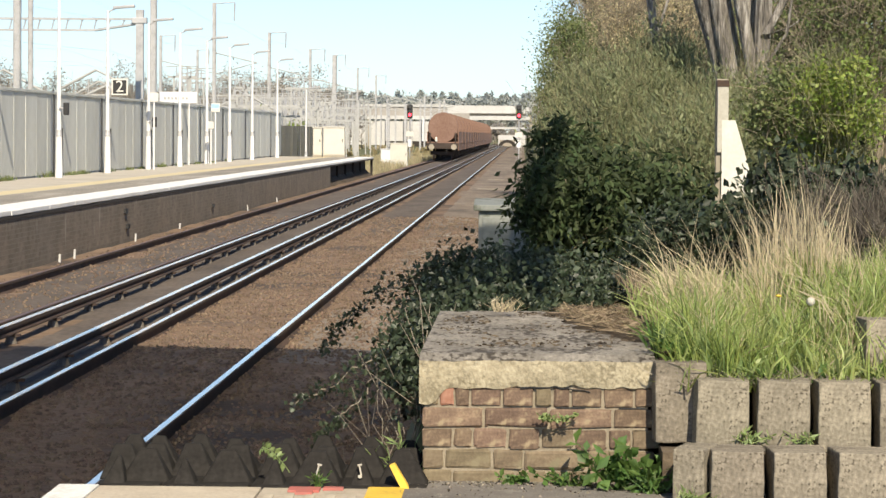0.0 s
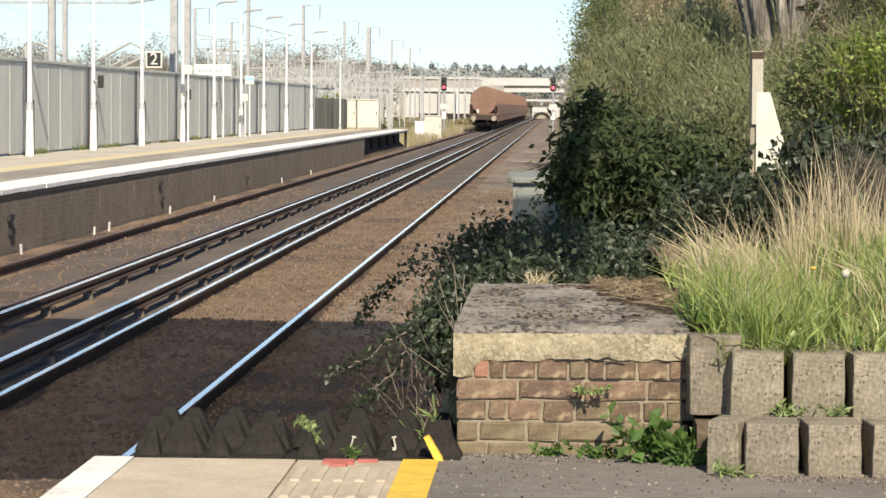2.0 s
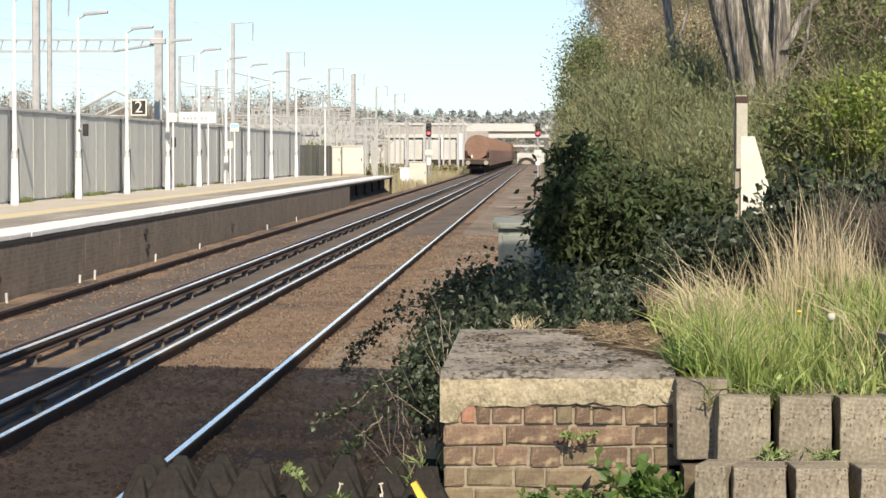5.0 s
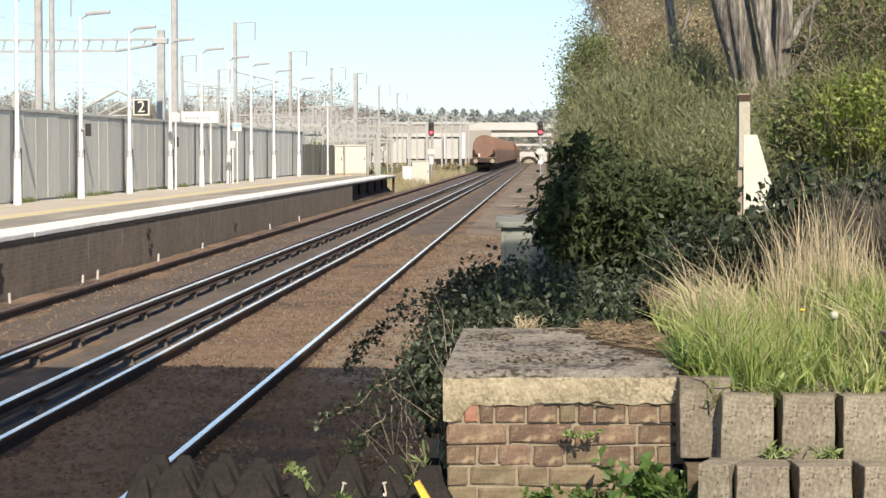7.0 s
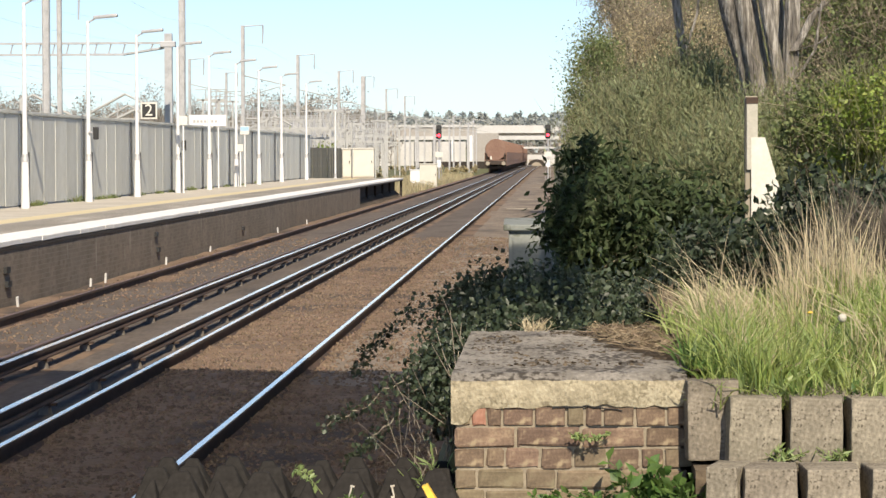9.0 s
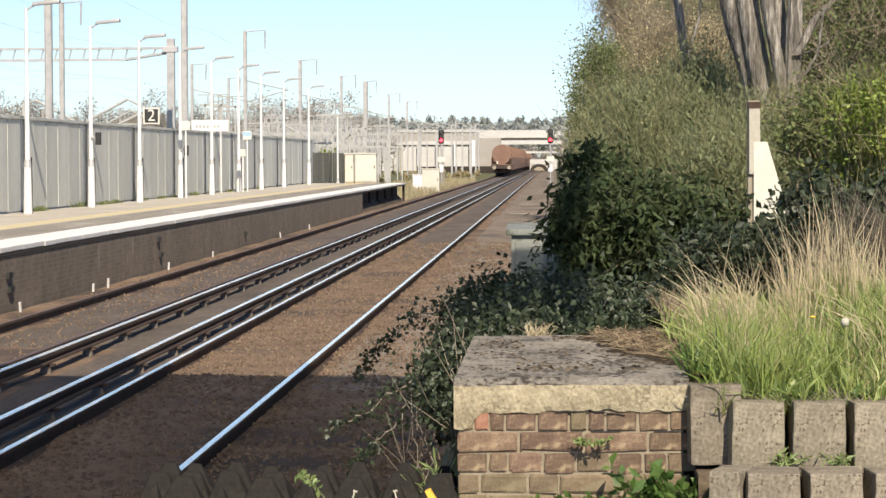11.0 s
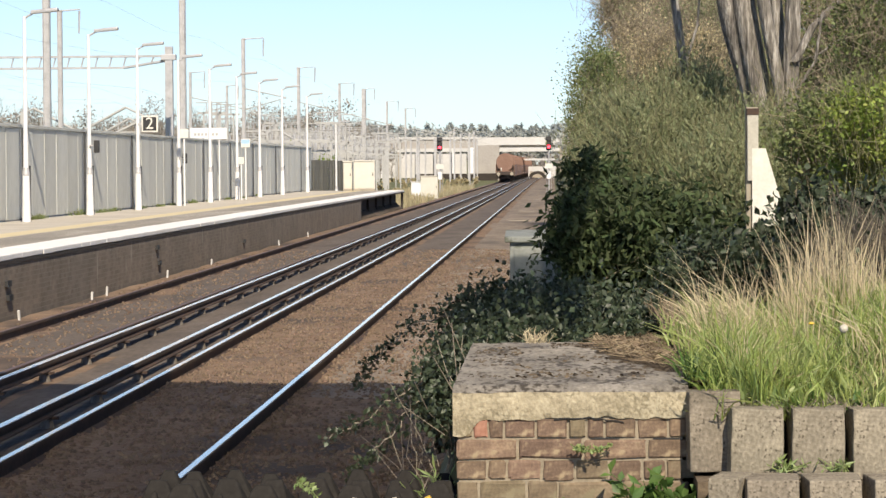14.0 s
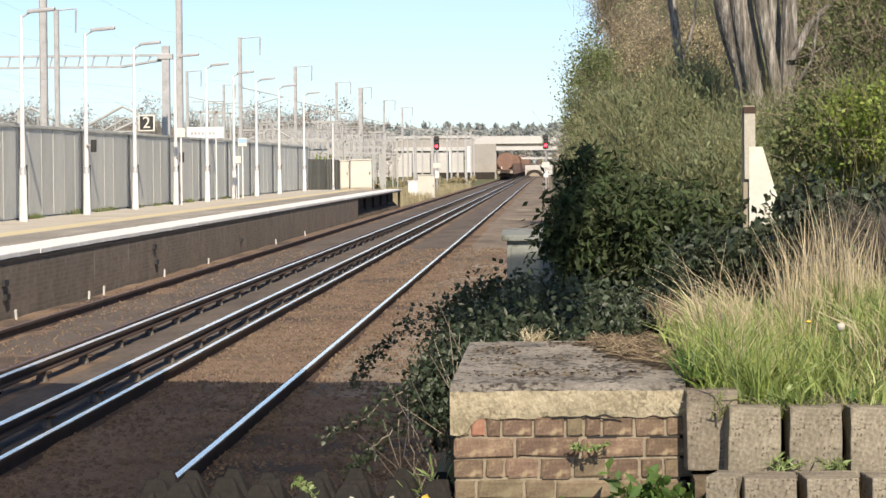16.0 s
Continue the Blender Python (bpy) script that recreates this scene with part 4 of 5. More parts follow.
def cabinet(name, x, y, z, w, d, h, mat, label, doors=1):
    ob = thing(name, x, y, z, label, "cabinet", "equipment cabinets by the line")
    part("plinth", boxed(-w / 2, w / 2, 0, d, 0, 0.1), M["bridge_dark"], ob)
    part("body", boxed(-w / 2 + 0.02, w / 2 - 0.02, 0.02, d, 0.1, h - 0.06, bevel=0.01), mat, ob)
    part("lid", boxed(-w / 2 - 0.03, w / 2 + 0.03, -0.03, d + 0.03, h - 0.06, h, bevel=0.012), mat, ob)
    for k in range(doors):
        a = -w / 2 + 0.05 + k * (w - 0.1) / doors
        dr = part("door", boxed(a + 0.01, a + (w - 0.1) / doors - 0.01, 0.0, 0.03, 0.14, h - 0.12, bevel=0.006), mat, ob)
        part("handle", boxed(a + (w - 0.1) / doors - 0.09, a + (w - 0.1) / doors - 0.05, -0.03, 0.0, h * 0.5, h * 0.5 + 0.14), M["black"], dr, "black door handle")
    return ob


cabinet("equipment_cabinet", -9.95, 149.0, PZ, 1.15, 0.7, 1.62, M["cream"], "tall cream equipment cabinet on the platform end", 1)
cabinet("equipment_cabinet", -10.85, 149.4, PZ, 0.5, 0.6, 1.60, M["cream"], "narrow cream equipment cabinet on the platform end")
cabinet("relay_cabinet", -8.75, 200.0, -0.3, 1.25, 0.8, 1.75, M["cream"], "low cream relay cabinet in the lineside grass")
cabinet("relay_cabinet", -9.95, 207.0, -0.3, 0.9, 0.8, 1.3, M["white_steel"], "low white relay cabinet in the lineside grass")
case = cabinet("location_case", -0.02, 27.4, -0.36, 0.84, 0.62, 1.755, M["grey_box"], "grey-green steel lineside case half hidden by a bush", 1)
for lid in case.children:
    if lid.name.startswith("lid"):
        for v in lid.data.vertices:
            if v.co.y > 0.3:
                v.co.z += 0.05


# ---- signals ----
def signal(x, y, head_z):
    ob = thing("railway_signal", x, y, -0.3, "colour-light railway signal showing red", "signal", "signals by the line")
    z = head_z + 0.3
    part("post", rodded((0, 0.1, 0), (0, 0.1, z + 0.4), 0.07, 0.06), M["galv"], ob)
    part("backboard", boxed(-0.22, 0.22, 0.0, 0.06, z - 0.28, z + 0.85, bevel=0.06), M["black"], ob)
    for k, dz in enumerate((0.0, 0.3, 0.6)):
        part("hood", rodded((0, 0.0, z + dz), (0, -0.22, z + dz + 0.02), 0.11, 0.11, 16), M["black"], ob)
    part("red_lens", rodded((0, -0.2, z), (0, -0.235, z), 0.125, 0.125, 16), M["red_light"], ob, "lit red signal lens")
    part("number_plate", boxed(-0.3, 0.3, 0.0, 0.03, z - 1.75, z - 1.35), M["white"], ob, "blank white plate")
    part("small_case", boxed(-0.16, 0.16, 0.0, 0.2, z - 2.6, z - 2.0), M["white_steel"], ob)
    bm = bmesh.new()
    for a in (-0.2, 0.2):
        rod(bm, (a, 0.35, 0), (a, 0.35, z - 0.4), 0.015)
    for j in range(9):
        rod(bm, (-0.2, 0.35, 0.3 + j * 0.35), (0.2, 0.35, 0.3 + j * 0.35), 0.012)
    part("ladder", bm, M["galv"], ob)
    return ob


signal(-9.18, 230, 3.64)
signal(-0.30, 230, 3.64)


# ---- overhead-line masts of the line beyond the fence ----
def mast(x, y, top, w=0.26, arm=1.6, drop=True, label="grey steel overhead-line mast with a top arm", gz=0.0):
    ob = thing("catenary_mast", x, y, gz, label, "mast", "masts of the line beyond the fence")
    h = top - gz
    bm = bmesh.new()
    box(bm, -w / 2, w / 2, -0.012, 0.012, 0, h)
    for s in (-1, 1):
        box(bm, s * w / 2 - 0.012, s * w / 2 + 0.012, -w / 2, w / 2, 0, h)
    part("column", bm, M["galv"], ob)
    part("footing", boxed(-0.4, 0.4, -0.4, 0.4, -0.5, 0.15), M["bridge_dark"], ob)
    if arm:
        part("top_arm", rodded((0, 0, h - 0.05), (arm, 0, h + 0.02), 0.035, 0.03), M["galv"], ob)
        if drop:
            part("insulator_string", rodded((arm - 0.02, 0, h - 0.05), (arm - 0.05, 0, h - 1.1), 0.05, 0.035), M["galv"], ob, "hanging insulator string")
        cb = bmesh.new()
        if y < 140:
            return ob
        rod(cb, (0, 0, 6.9 - gz), (2.6, 0, 6.3 - gz), 0.035)
        rod(cb, (0, 0, 5.6 - gz), (2.6, 0, 6.3 - gz), 0.03)
        rod(cb, (0, 0, 5.5 - gz), (2.4, 0, 5.0 - gz), 0.025)
        part("cantilever", cb, M["pale_steel"], ob, "pale tubular cantilever")
    return ob


for a in ((-19.75, 110, 11.2, 0.26, 0), (-22.9, 131, 9.5, 0.2, 0.95), (-18.6, 142, 11.0, 0.29, 0), (-24.4, 190, 8.6, 0.16, 1.0),
          (-18.6, 170, 9.9, 0.2, 1.25), (-24.8, 215, 8.4, 0.16, 0.9), (-18.6, 207, 9.45, 0.22, 1.25), (-18.6, 247, 9.45, 0.2, 1.3), (-18.6, 279, 9.85, 0.42, 1.1), (-18.6, 318, 9.5, 0.2, 1.3), (-18.6, 358, 9.5, 0.2, 1.3)):
    mast(*a[:5], gz=-0.1 if a[0] > -19 else 0.6)


for k in range(16):
    mast(-10.6 - 0.55 * k + RNG.normal() * 0.4, 345 + 7.0 * ((k * 5) % 16), 5.6 + RNG.uniform(0, 1.6), 0.2, 0.8 if k % 3 else 0, False, "pale steel post of the far switchyard", -0.3)


def gantry(x0, x1, y, z):
    ob = thing("gantry", x0, y, 0, "steel lattice gantry across the overhead lines", "gantry")
    bm = bmesh.new()
    box(bm, x1 - x0, 0, -0.09, 0.09, z - 0.06, z + 0.06)
    box(bm, x1 - x0, -2.4, -0.09, 0.09, z - 0.66, z - 0.54)
    rod(bm, (-2.4, 0, z - 0.6), (0, 0, z - 0.22), 0.07, seg=6)
    k = -0.8
    while k > x1 - x0 + 0.8:
        rod(bm, (k, 0, z), (k - 0.15, 0, z - 0.6 if k < -2.2 else z - 0.35), 0.04, seg=6)
        k -= 0.75
    part("beam", bm, M["galv"], ob)
    part("leg", boxed(x1 - x0 - 0.15, x1 - x0 + 0.15, -0.15, 0.15, -0.3, z + 0.2), M["galv"], ob)
    leg = part("leg", boxed(-0.2, 0.2, -0.2, 0.2, -0.3, z + 0.5), M["galv"], ob)
    part("collar", boxed(-0.42, 0.38, -0.24, 0.24, z - 0.22, z + 0.08, bevel=0.03), M["galv"], leg)


gantry(-20.3, -46.0, 149.4, 8.05)


def tube_bracket(x, y, z, flip=1):
    """Tubular arms of a low overhead-line bracket, on a short steel post."""
    ob = thing("tube_bracket", x, y, 0.3, "pale tubular overhead-line bracket above the fence", "bracket", "tube brackets beyond the fence")
    part("post", boxed(-0.07, 0.07, -0.07, 0.07, -0.4, z + 0.6), M["pale_steel"], ob)
    for p, q, r in (((0, 0.05), (-1.7, -0.75), 0.06), ((0.25, 0.35), (-0.55, 0.75), 0.045), ((-0.55, 0.75), (-2.6, -0.35), 0.06), ((0, -0.42), (-1.75, -0.42), 0.04), ((-0.9, -0.38), (-0.9, 0.35), 0.035), ((-0.05, -0.7), (-1.3, -0.55), 0.035)):
        part("tube", rodded((p[0] * flip, 0, z + p[1]), (q[0] * flip, 0, z + q[1]), r, r, 8), M["pale_steel"], ob)
    return ob


tube_bracket(-19.3, 131, 3.9)
tube_bracket(-24.9, 132, 3.9, -1)
tube_bracket(-22.0, 150, 3.7)
tube_bracket(-18.2, 180, 3.5, -1)
tube_bracket(-19.6, 200, 3.6)


def wires():
    bm = bmesh.new()
    for x, z in ((-16.0, 5.2), (-16.0, 6.4), (-17.35, 8.6), (-22.1, 8.9), (-23.0, 6.2), (-27.0, 6.3), (-30.5, 6.3), (-21.9, 5.4)):
        for a, b in ((60, 110), (110, 142), (142, 170), (170, 207), (207, 247), (247, 279), (279, 318), (318, 358)):
            mid = (x, (a + b) / 2, z - 0.35)
            rod(bm, (x, a, z), mid, 0.0035, seg=4)
            rod(bm, mid, (x, b, z), 0.0035, seg=4)
    return tagged(part("overhead_wires", bm, M["galv"]), "thin overhead line wires between the masts", "wires", kind="stuff")


wires()


def steel_frame(w, h, bays):
    ob = thing("switchyard_frame", 0, 0, 0, "pale steel switchyard frame with insulators", "frame", "frames of the switchyard")
    for k in range(bays + 1):
        part("post", boxed(k * w - 0.05, k * w + 0.05, -0.05, 0.05, -0.5, h), M["pale_steel"], ob)
    part("beam", boxed(-0.4, bays * w + 0.4, -0.05, 0.05, h - 0.12, h), M["pale_steel"], ob)
    part("lower_beam", boxed(-0.2, bays * w + 0.2, -0.05, 0.05, h * 0.62, h * 0.62 + 0.06), M["pale_steel"], ob)
    bm = bmesh.new()
    for k in range(bays * 3):
        x = (k + 0.5) * w / 3
        rod(bm, (x, 0, h), (x, 0, h + 0.55), 0.05, 0.03, 6)
        rod(bm, (x, 0, h - 0.2), (x, 0, h - 0.7), 0.05, 0.05, 6)
    tagged(part("insulator_string", bm, M["galv"], ob, "grey insulators"), kind="stuff")
    part("busbar", rodded((-0.5, 0, h + 0.58), (bays * w + 0.5, 0.3, h + 0.62), 0.03, 0.03, 6), M["pale_steel"], ob)
    return ob


SHAPES = [(2.0, 3.6, 2), (1.3, 4.3, 3), (1.7, 3.0, 2), (1.0, 4.8, 1)]
for w_, h_, b_ in SHAPES:
    f0 = steel_frame(w_, h_, b_)
    spots = [(RNG.uniform(-33, -14.2) * yy / 250.0, yy) for yy in RNG.uniform(175, 400, 15)]
    f0.matrix_world = pose(-20.0, 230 + 20 * b_, 0.4)
    for x, y in spots:
        copy_thing(f0, pose(min(x, -13.8 - b_ * w_), y, 0.2 if x > -20 else 0.8, 0, 0, RNG.normal() * 3))


# ---- overbridge and the arch beyond it ----
def overbridge():
    ob = thing("overbridge", 0, 480, 0, "pale concrete road bridge over the railway", "bridge", kind="structure")
    part("parapet", boxed(-12.8, 14, 0, 0.5, 5.7, 7.0), M["bridge"], ob, "pale concrete parapet")
    part("parapet", boxed(-55, -12.8, 0, 0.5, 5.2, 7.0), M["bridge_mid"], ob, "grey-brown concrete parapet")
    part("upper_step", boxed(-28, -12.8, -0.2, 0.2, 6.7, 7.15), M["bridge"], ob)
    part("deck_edge", boxed(-9.0, 1.2, -0.6, 9, 4.55, 5.25), M["bridge"], ob, "pale deck beam")
    part("deck", boxed(-55, 14, 0.6, 9, 5.2, 5.75), M["bridge_dark"], ob)
    part("pier", boxed(-13.3, -9.0, -0.3, 9, -0.3, 5.7), M["bridge_mid"], ob, "broad grey concrete pier")
    part("pier_column", boxed(-14.1, -13.4, -0.8, 0, -0.3, 5.3), M["white_steel"], ob, "white square column")
    part("pier", boxed(1.2, 5, -0.3, 9, -0.3, 5.7), M["bridge_dark"], ob)
    part("side_beam", boxed(-28, -13.3, -0.5, 0.4, 4.6, 5.2), M["bridge"], ob)
    for k in range(6):
        part("column", boxed(-17 - 3.1 * k, -16.5 - 3.1 * k, -0.9, -0.1, -0.3, 4.6), M["bridge_dark"] if k % 2 else M["white_steel"], ob)
    part("dark_wall", boxed(-23, -9.2, -6, -5.4, -0.3, 0.9), M["dark"], ob, "low dark wall below the bridge")
    part("back_wall", boxed(-55, -14.6, -0.1, 0.25, -0.3, 4.3), M["bridge"], ob, "pale wall behind the columns")
    part("footway_rail", boxed(-8.0, 1.0, 30, 30.4, 3.1, 3.45), M["bridge"], ob, "pale beam beyond the bridge")


overbridge()


def arch_bridge():
    ob = thing("arch_bridge", -2.85, 530, -0.3, "small pale stone arch over the near line", "bridge", kind="structure")
    bm = bmesh.new()
    r, n = 1.35, 16
    for k in range(n):
        a0, a1 = math.pi * k / n, math.pi * (k + 1) / n
        pts = []
        for y in (0.0, 3.0):
            for rr, a in ((r - 0.3, a0), (r - 0.3, a1), (r + 0.35, a1), (r + 0.35, a0)):
                pts.append(bm.verts.new((rr * math.cos(a), y, 0.85 * rr * math.sin(a))))
        for q in ((0, 1, 2, 3), (7, 6, 5, 4), (0, 4, 5, 1), (2, 6, 7, 3)):
            bm.faces.new([pts[j] for j in q])
    part("arch_ring", bm, M["dark"], ob, "dark arch ring")
    part("spandrel", boxed(-1.7, 3.4, 0.3, 3, 1.4, 2.3), M["bridge"], ob, "pale parapet wall")
    part("abutment", boxed(-1.7, -1.45, 0.1, 3, -0.3, 1.5), M["bridge"], ob)
    part("abutment", boxed(1.45, 3.4, 0.1, 3, -0.3, 1.5), M["bridge"], ob)
    part("shadow_wall", boxed(-1.7, 3.4, 8, 8.5, -0.3, 2.2), M["bridge_dark"], ob, "dark end of the arch")


arch_bridge()


def trough_lids():
    for x, y, w in ((-1.72, 91, 0.55), (-1.35, 92.5, 0.5), (-1.5, 116, 1.3), (-1.3, 140, 0.8), (-1.2, 190, 0.9), (-1.1, 215, 1.0), (-1.6, 62, 0.4)):
        ob = tagged(part("trough_lid", boxed(-w / 2, w / 2, -0.3, 0.3, -0.02, 0.06, bevel=0.01), M["bridge_dark"]), "pale concrete cable trough lid in the cess", "lid", "trough lids in the cess")
        ob.matrix_world = pose(x, y, -0.2, 0, 0, RNG.normal() * 6)


trough_lids()


def milepost():
    ob = thing("lineside_marker", 1.545, 22, 1.15, "white tapered lineside marker board on a concrete post", "marker post")
    part("post", boxed(-0.045, 0.05, 0.0, 0.09, -0.3, 1.37, bevel=0.008), M["bridge_dark"], ob, "old concrete post")
    part("upper_plate", boxed(-0.035, 0.05, -0.03, 0.0, 0.80, 1.31, bevel=0.003), M["grey_plate"], ob, "pale rusty-topped plate")
    bm = bmesh.new()
    vs = [bm.verts.new(p) for p in ((0.0, -0.035, 0.42), (0.0, -0.035, 1.05), (0.105, -0.035, 1.05), (0.27, -0.035, 0.48))]
    f = bm.faces.new(vs)
    ex = bmesh.ops.extrude_face_region(bm, geom=[f])
    bmesh.ops.translate(bm, verts=[v for v in ex["geom"] if isinstance(v, bmesh.types.BMVert)], vec=(0, 0.03, 0))
    bmesh.ops.recalc_face_normals(bm, faces=bm.faces)
    part("board", bm, M["white"], ob, "white tapered board")
    part("rust_cap", boxed(-0.04, 0.055, -0.035, 0.0, 1.31, 1.36), M["rail"], ob, "rusty top edge")
    k = bmesh.new()
    for dx, dz in ((0.20, 0.60), (0.23, 0.56), (0.26, 0.51), (0.215, 0.63), (0.255, 0.57), (0.275, 0.52)):
        rod(k, (dx - 0.012, -0.04, dz - 0.02), (dx + 0.012, -0.04, dz + 0.02), 0.009, seg=5)
    part("mark_bars", k, M["black"], ob, "small dark worn markings")


milepost()

# ---- plants beside the line ----
def shrub(name, at, radii, leaves, clump_count, spread, length, width, mat, label, category="shrub", twigs=0, twig_mat=None, lie=None, hollow=0.35, base=None, twig_r=0.008):
    """A bush: stems from its base to every clump, and leaves in the clumps."""
    base = base or (at[0], at[1], height_right(at[0], at[1]) - 0.05)
    ob = thing(name, *base, label, category)
    pts, cs = clumps(leaves, np.array(at) - np.array(base), radii, clump_count, spread, hollow)
    v, f = leaf_mesh(pts, length, width, 0.3, lie)
    array_part("crown", v, f, mat, ob)
    root = RNG.normal(size=(clump_count, 3)) * np.array([radii[0] * 0.25, radii[1] * 0.25, 0.0])
    mid = root * 0.5 + cs * 0.5 + RNG.normal(size=cs.shape) * np.array(radii) * 0.08
    a, b = stem_mesh(np.concatenate([root, mid]), np.concatenate([mid, cs]), np.repeat([twig_r * 2, twig_r * 1.3], clump_count), np.repeat([twig_r * 1.3, twig_r * 0.5], clump_count))
    array_part("branchwork", a, b, twig_mat or M["twig"], ob, kind="stuff")
    if twigs:
        p, _ = clumps(twigs, np.array(at) - np.array(base), radii, clump_count, spread, hollow)
        q = p + unit(RNG.normal(size=p.shape) + np.array([0, 0, 1.4])) * (RNG.uniform(0.5, 1.3, (twigs, 1)) * length * 7)
        a, b = stem_mesh(p, q, twig_r * 0.5, twig_r * 0.2)
        array_part("brushwood", a, b, twig_mat or M["twig"], ob, kind="stuff")
    return ob


def build_plants():
    # the dark evergreen bush over the line's edge
    shrub("laurel_bush", (0.70, 22.0, 1.42), (0.72, 0.8, 0.54), 15000, 170, 0.085, 0.095, 0.034, M["laurel"], "dense dark-leaved evergreen bush beside the track", "bush", 0, lie=np.array([0, -0.3, -0.5]))
    shrub("laurel_bush", (0.40, 24.0, 1.58), (0.38, 0.6, 0.56), 6000, 80, 0.085, 0.095, 0.034, M["laurel"], "upright dark evergreen bush with drooping leaves", "bush", 0, lie=np.array([0, -0.3, -0.5]))
    # the darker ivy leaf colour stands in for the shade low in this bush
    shrub("laurel_bush", (1.15, 19.5, 1.27), (0.6, 0.6, 0.30), 6000, 90, 0.08, 0.07, 0.03, M["ivy"], "low dark evergreen bush behind the grass", "bush", 0)
    # ivy and bramble mound
    shrub("ivy_mound", (0.12, 15.3, 1.15), (0.56, 2.0, 0.19), 21000, 260, 0.075, 0.038, 0.028, M["ivy"], "dull green ivy and bramble mound behind the wall", "ivy")
    shrub("ivy_mound", (-0.47, 14.4, 0.98), (0.20, 1.4, 0.23), 9500, 140, 0.065, 0.034, 0.025, M["ivy"], "bramble spilling down the bank towards the track", "bramble")
    shrub("ivy_mound", (-0.26, 16.3, 1.16), (0.34, 0.9, 0.20), 8500, 120, 0.065, 0.038, 0.028, M["ivy"], "ivy hump beside the lineside case", "ivy")
    shrub("ivy_mound", (2.0, 18.8, 1.50), (0.62, 0.7, 0.36), 7500, 120, 0.085, 0.065, 0.05, M["ivy"], "dark ivy heap beyond the long grass", "ivy")
    shrub("ivy_mound", (2.75, 18.2, 1.52), (0.55, 1.0, 0.34), 4500, 110, 0.08, 0.055, 0.045, M["ivy"], "dark ivy heap beyond the long grass", "ivy")
    # dead bramble on the slope below the ivy
    shrub("bramble_thicket", (2.2, 16.6, 1.36), (0.75, 0.8, 0.22), 1500, 130, 0.09, 0.045, 0.034, M["ivy"], "grey tangle of dead bramble below the ivy", "bramble", 2600, M["old_stem"], twig_r=0.007)
    # grey-green scrub
    for x, y, z, rx, rz, n in ((1.15, 34, 1.9, 0.75, 1.0, 15000), (1.75, 36, 2.3, 0.85, 1.1, 17000), (2.45, 33, 1.9, 0.6, 0.9, 11000), (0.87, 40, 2.1, 0.55, 1.0, 11000), (1.9, 30, 1.65, 0.7, 0.7, 10000)):
        shrub("willow_scrub", (x, y, z), (rx, 1.6, rz), n, 170, 0.15, 0.085, 0.022, M["willow"], "grey-green willow scrub in young leaf", "shrub", 900, M["olive_twig"], lie=np.array([-0.2, 0, 1.7]), twig_r=0.007)
    shrub("willow_scrub", (3.2, 33, 2.15), (0.75, 1.6, 0.85), 5500, 150, 0.15, 0.06, 0.024, M["bud"], "thin brown scrub in bud below the trunks", "shrub", 1500, M["twig"], twig_r=0.006)
    shrub("willow_scrub", (2.75, 31, 1.85), (0.55, 1.2, 0.7), 7000, 120, 0.13, 0.055, 0.022, M["willow"], "thin scrub in young leaf below the trunks", "shrub", 900, M["olive_twig"], twig_r=0.006)
    shrub("spring_tree", (2.35, 52, 3.75), (0.95, 1.6, 0.85), 17000, 170, 0.16, 0.055, 0.026, M["bud"], "twiggy shrub in brown spring bud", "tree", 3500, twig_r=0.009)
    shrub("spring_tree", (2.9, 54, 4.5), (1.2, 1.6, 0.7), 11000, 140, 0.17, 0.06, 0.03, M["willow"], "light crown of pale young leaves", "tree", 2500, twig_r=0.009)
    # green bushes at the edge of the view
    shrub("leafy_bush", (2.78, 25, 2.30), (0.42, 0.9, 0.52), 5200, 150, 0.075, 0.05, 0.032, M["lime_leaf"], "bright yellow-green bush in fresh leaf", "bush", 500, M["olive_twig"])
    shrub("leafy_bush", (2.75, 27.5, 2.25), (0.6, 0.8, 0.55), 9000, 120, 0.10, 0.05, 0.034, M["hawthorn"], "mid-green bush in fresh leaf", "bush", 200)
    shrub("hawthorn_bush", (3.75, 31, 3.45), (0.72, 1.2, 0.95), 9000, 110, 0.13, 0.05, 0.035, M["hawthorn"], "dark green hawthorn with hanging branches", "bush", 1500)
    # taller growth further along
    shrub("hawthorn_bush", (1.27, 72, 3.5), (0.85, 3.0, 1.9), 20000, 170, 0.20, 0.07, 0.045, M["hawthorn"], "tall hawthorn in leaf beside the line", "bush", 900)
    shrub("hawthorn_bush", (1.02, 58, 2.2), (0.55, 3.0, 1.2), 11000, 110, 0.17, 0.06, 0.04, M["hawthorn"], "hawthorn in leaf beside the line", "bush", 900)
    shrub("hawthorn_bush", (1.6, 110, 2.6), (0.7, 6.0, 1.7), 6000, 90, 0.25, 0.12, 0.09, M["bud"], "budding scrub far along the line", "bush", 900)
    shrub("spring_tree", (3.15, 80, 5.0), (1.7, 3.0, 1.7), 11000, 170, 0.25, 0.09, 0.05, M["bud"], "twiggy tree in brown spring bud", "tree", 6000, twig_r=0.014)
    shrub("spring_tree", (3.5, 100, 7.6), (2.2, 3.5, 1.7), 12000, 170, 0.3, 0.12, 0.07, M["willow"], "tall tree in pale young leaf", "tree", 6000, twig_r=0.016)
    shrub("spring_tree", (5.6, 90, 6.5), (2.0, 3.5, 2.4), 12000, 170, 0.3, 0.12, 0.07, M["bud"], "tall twiggy tree in bud", "tree", 6000, twig_r=0.016)
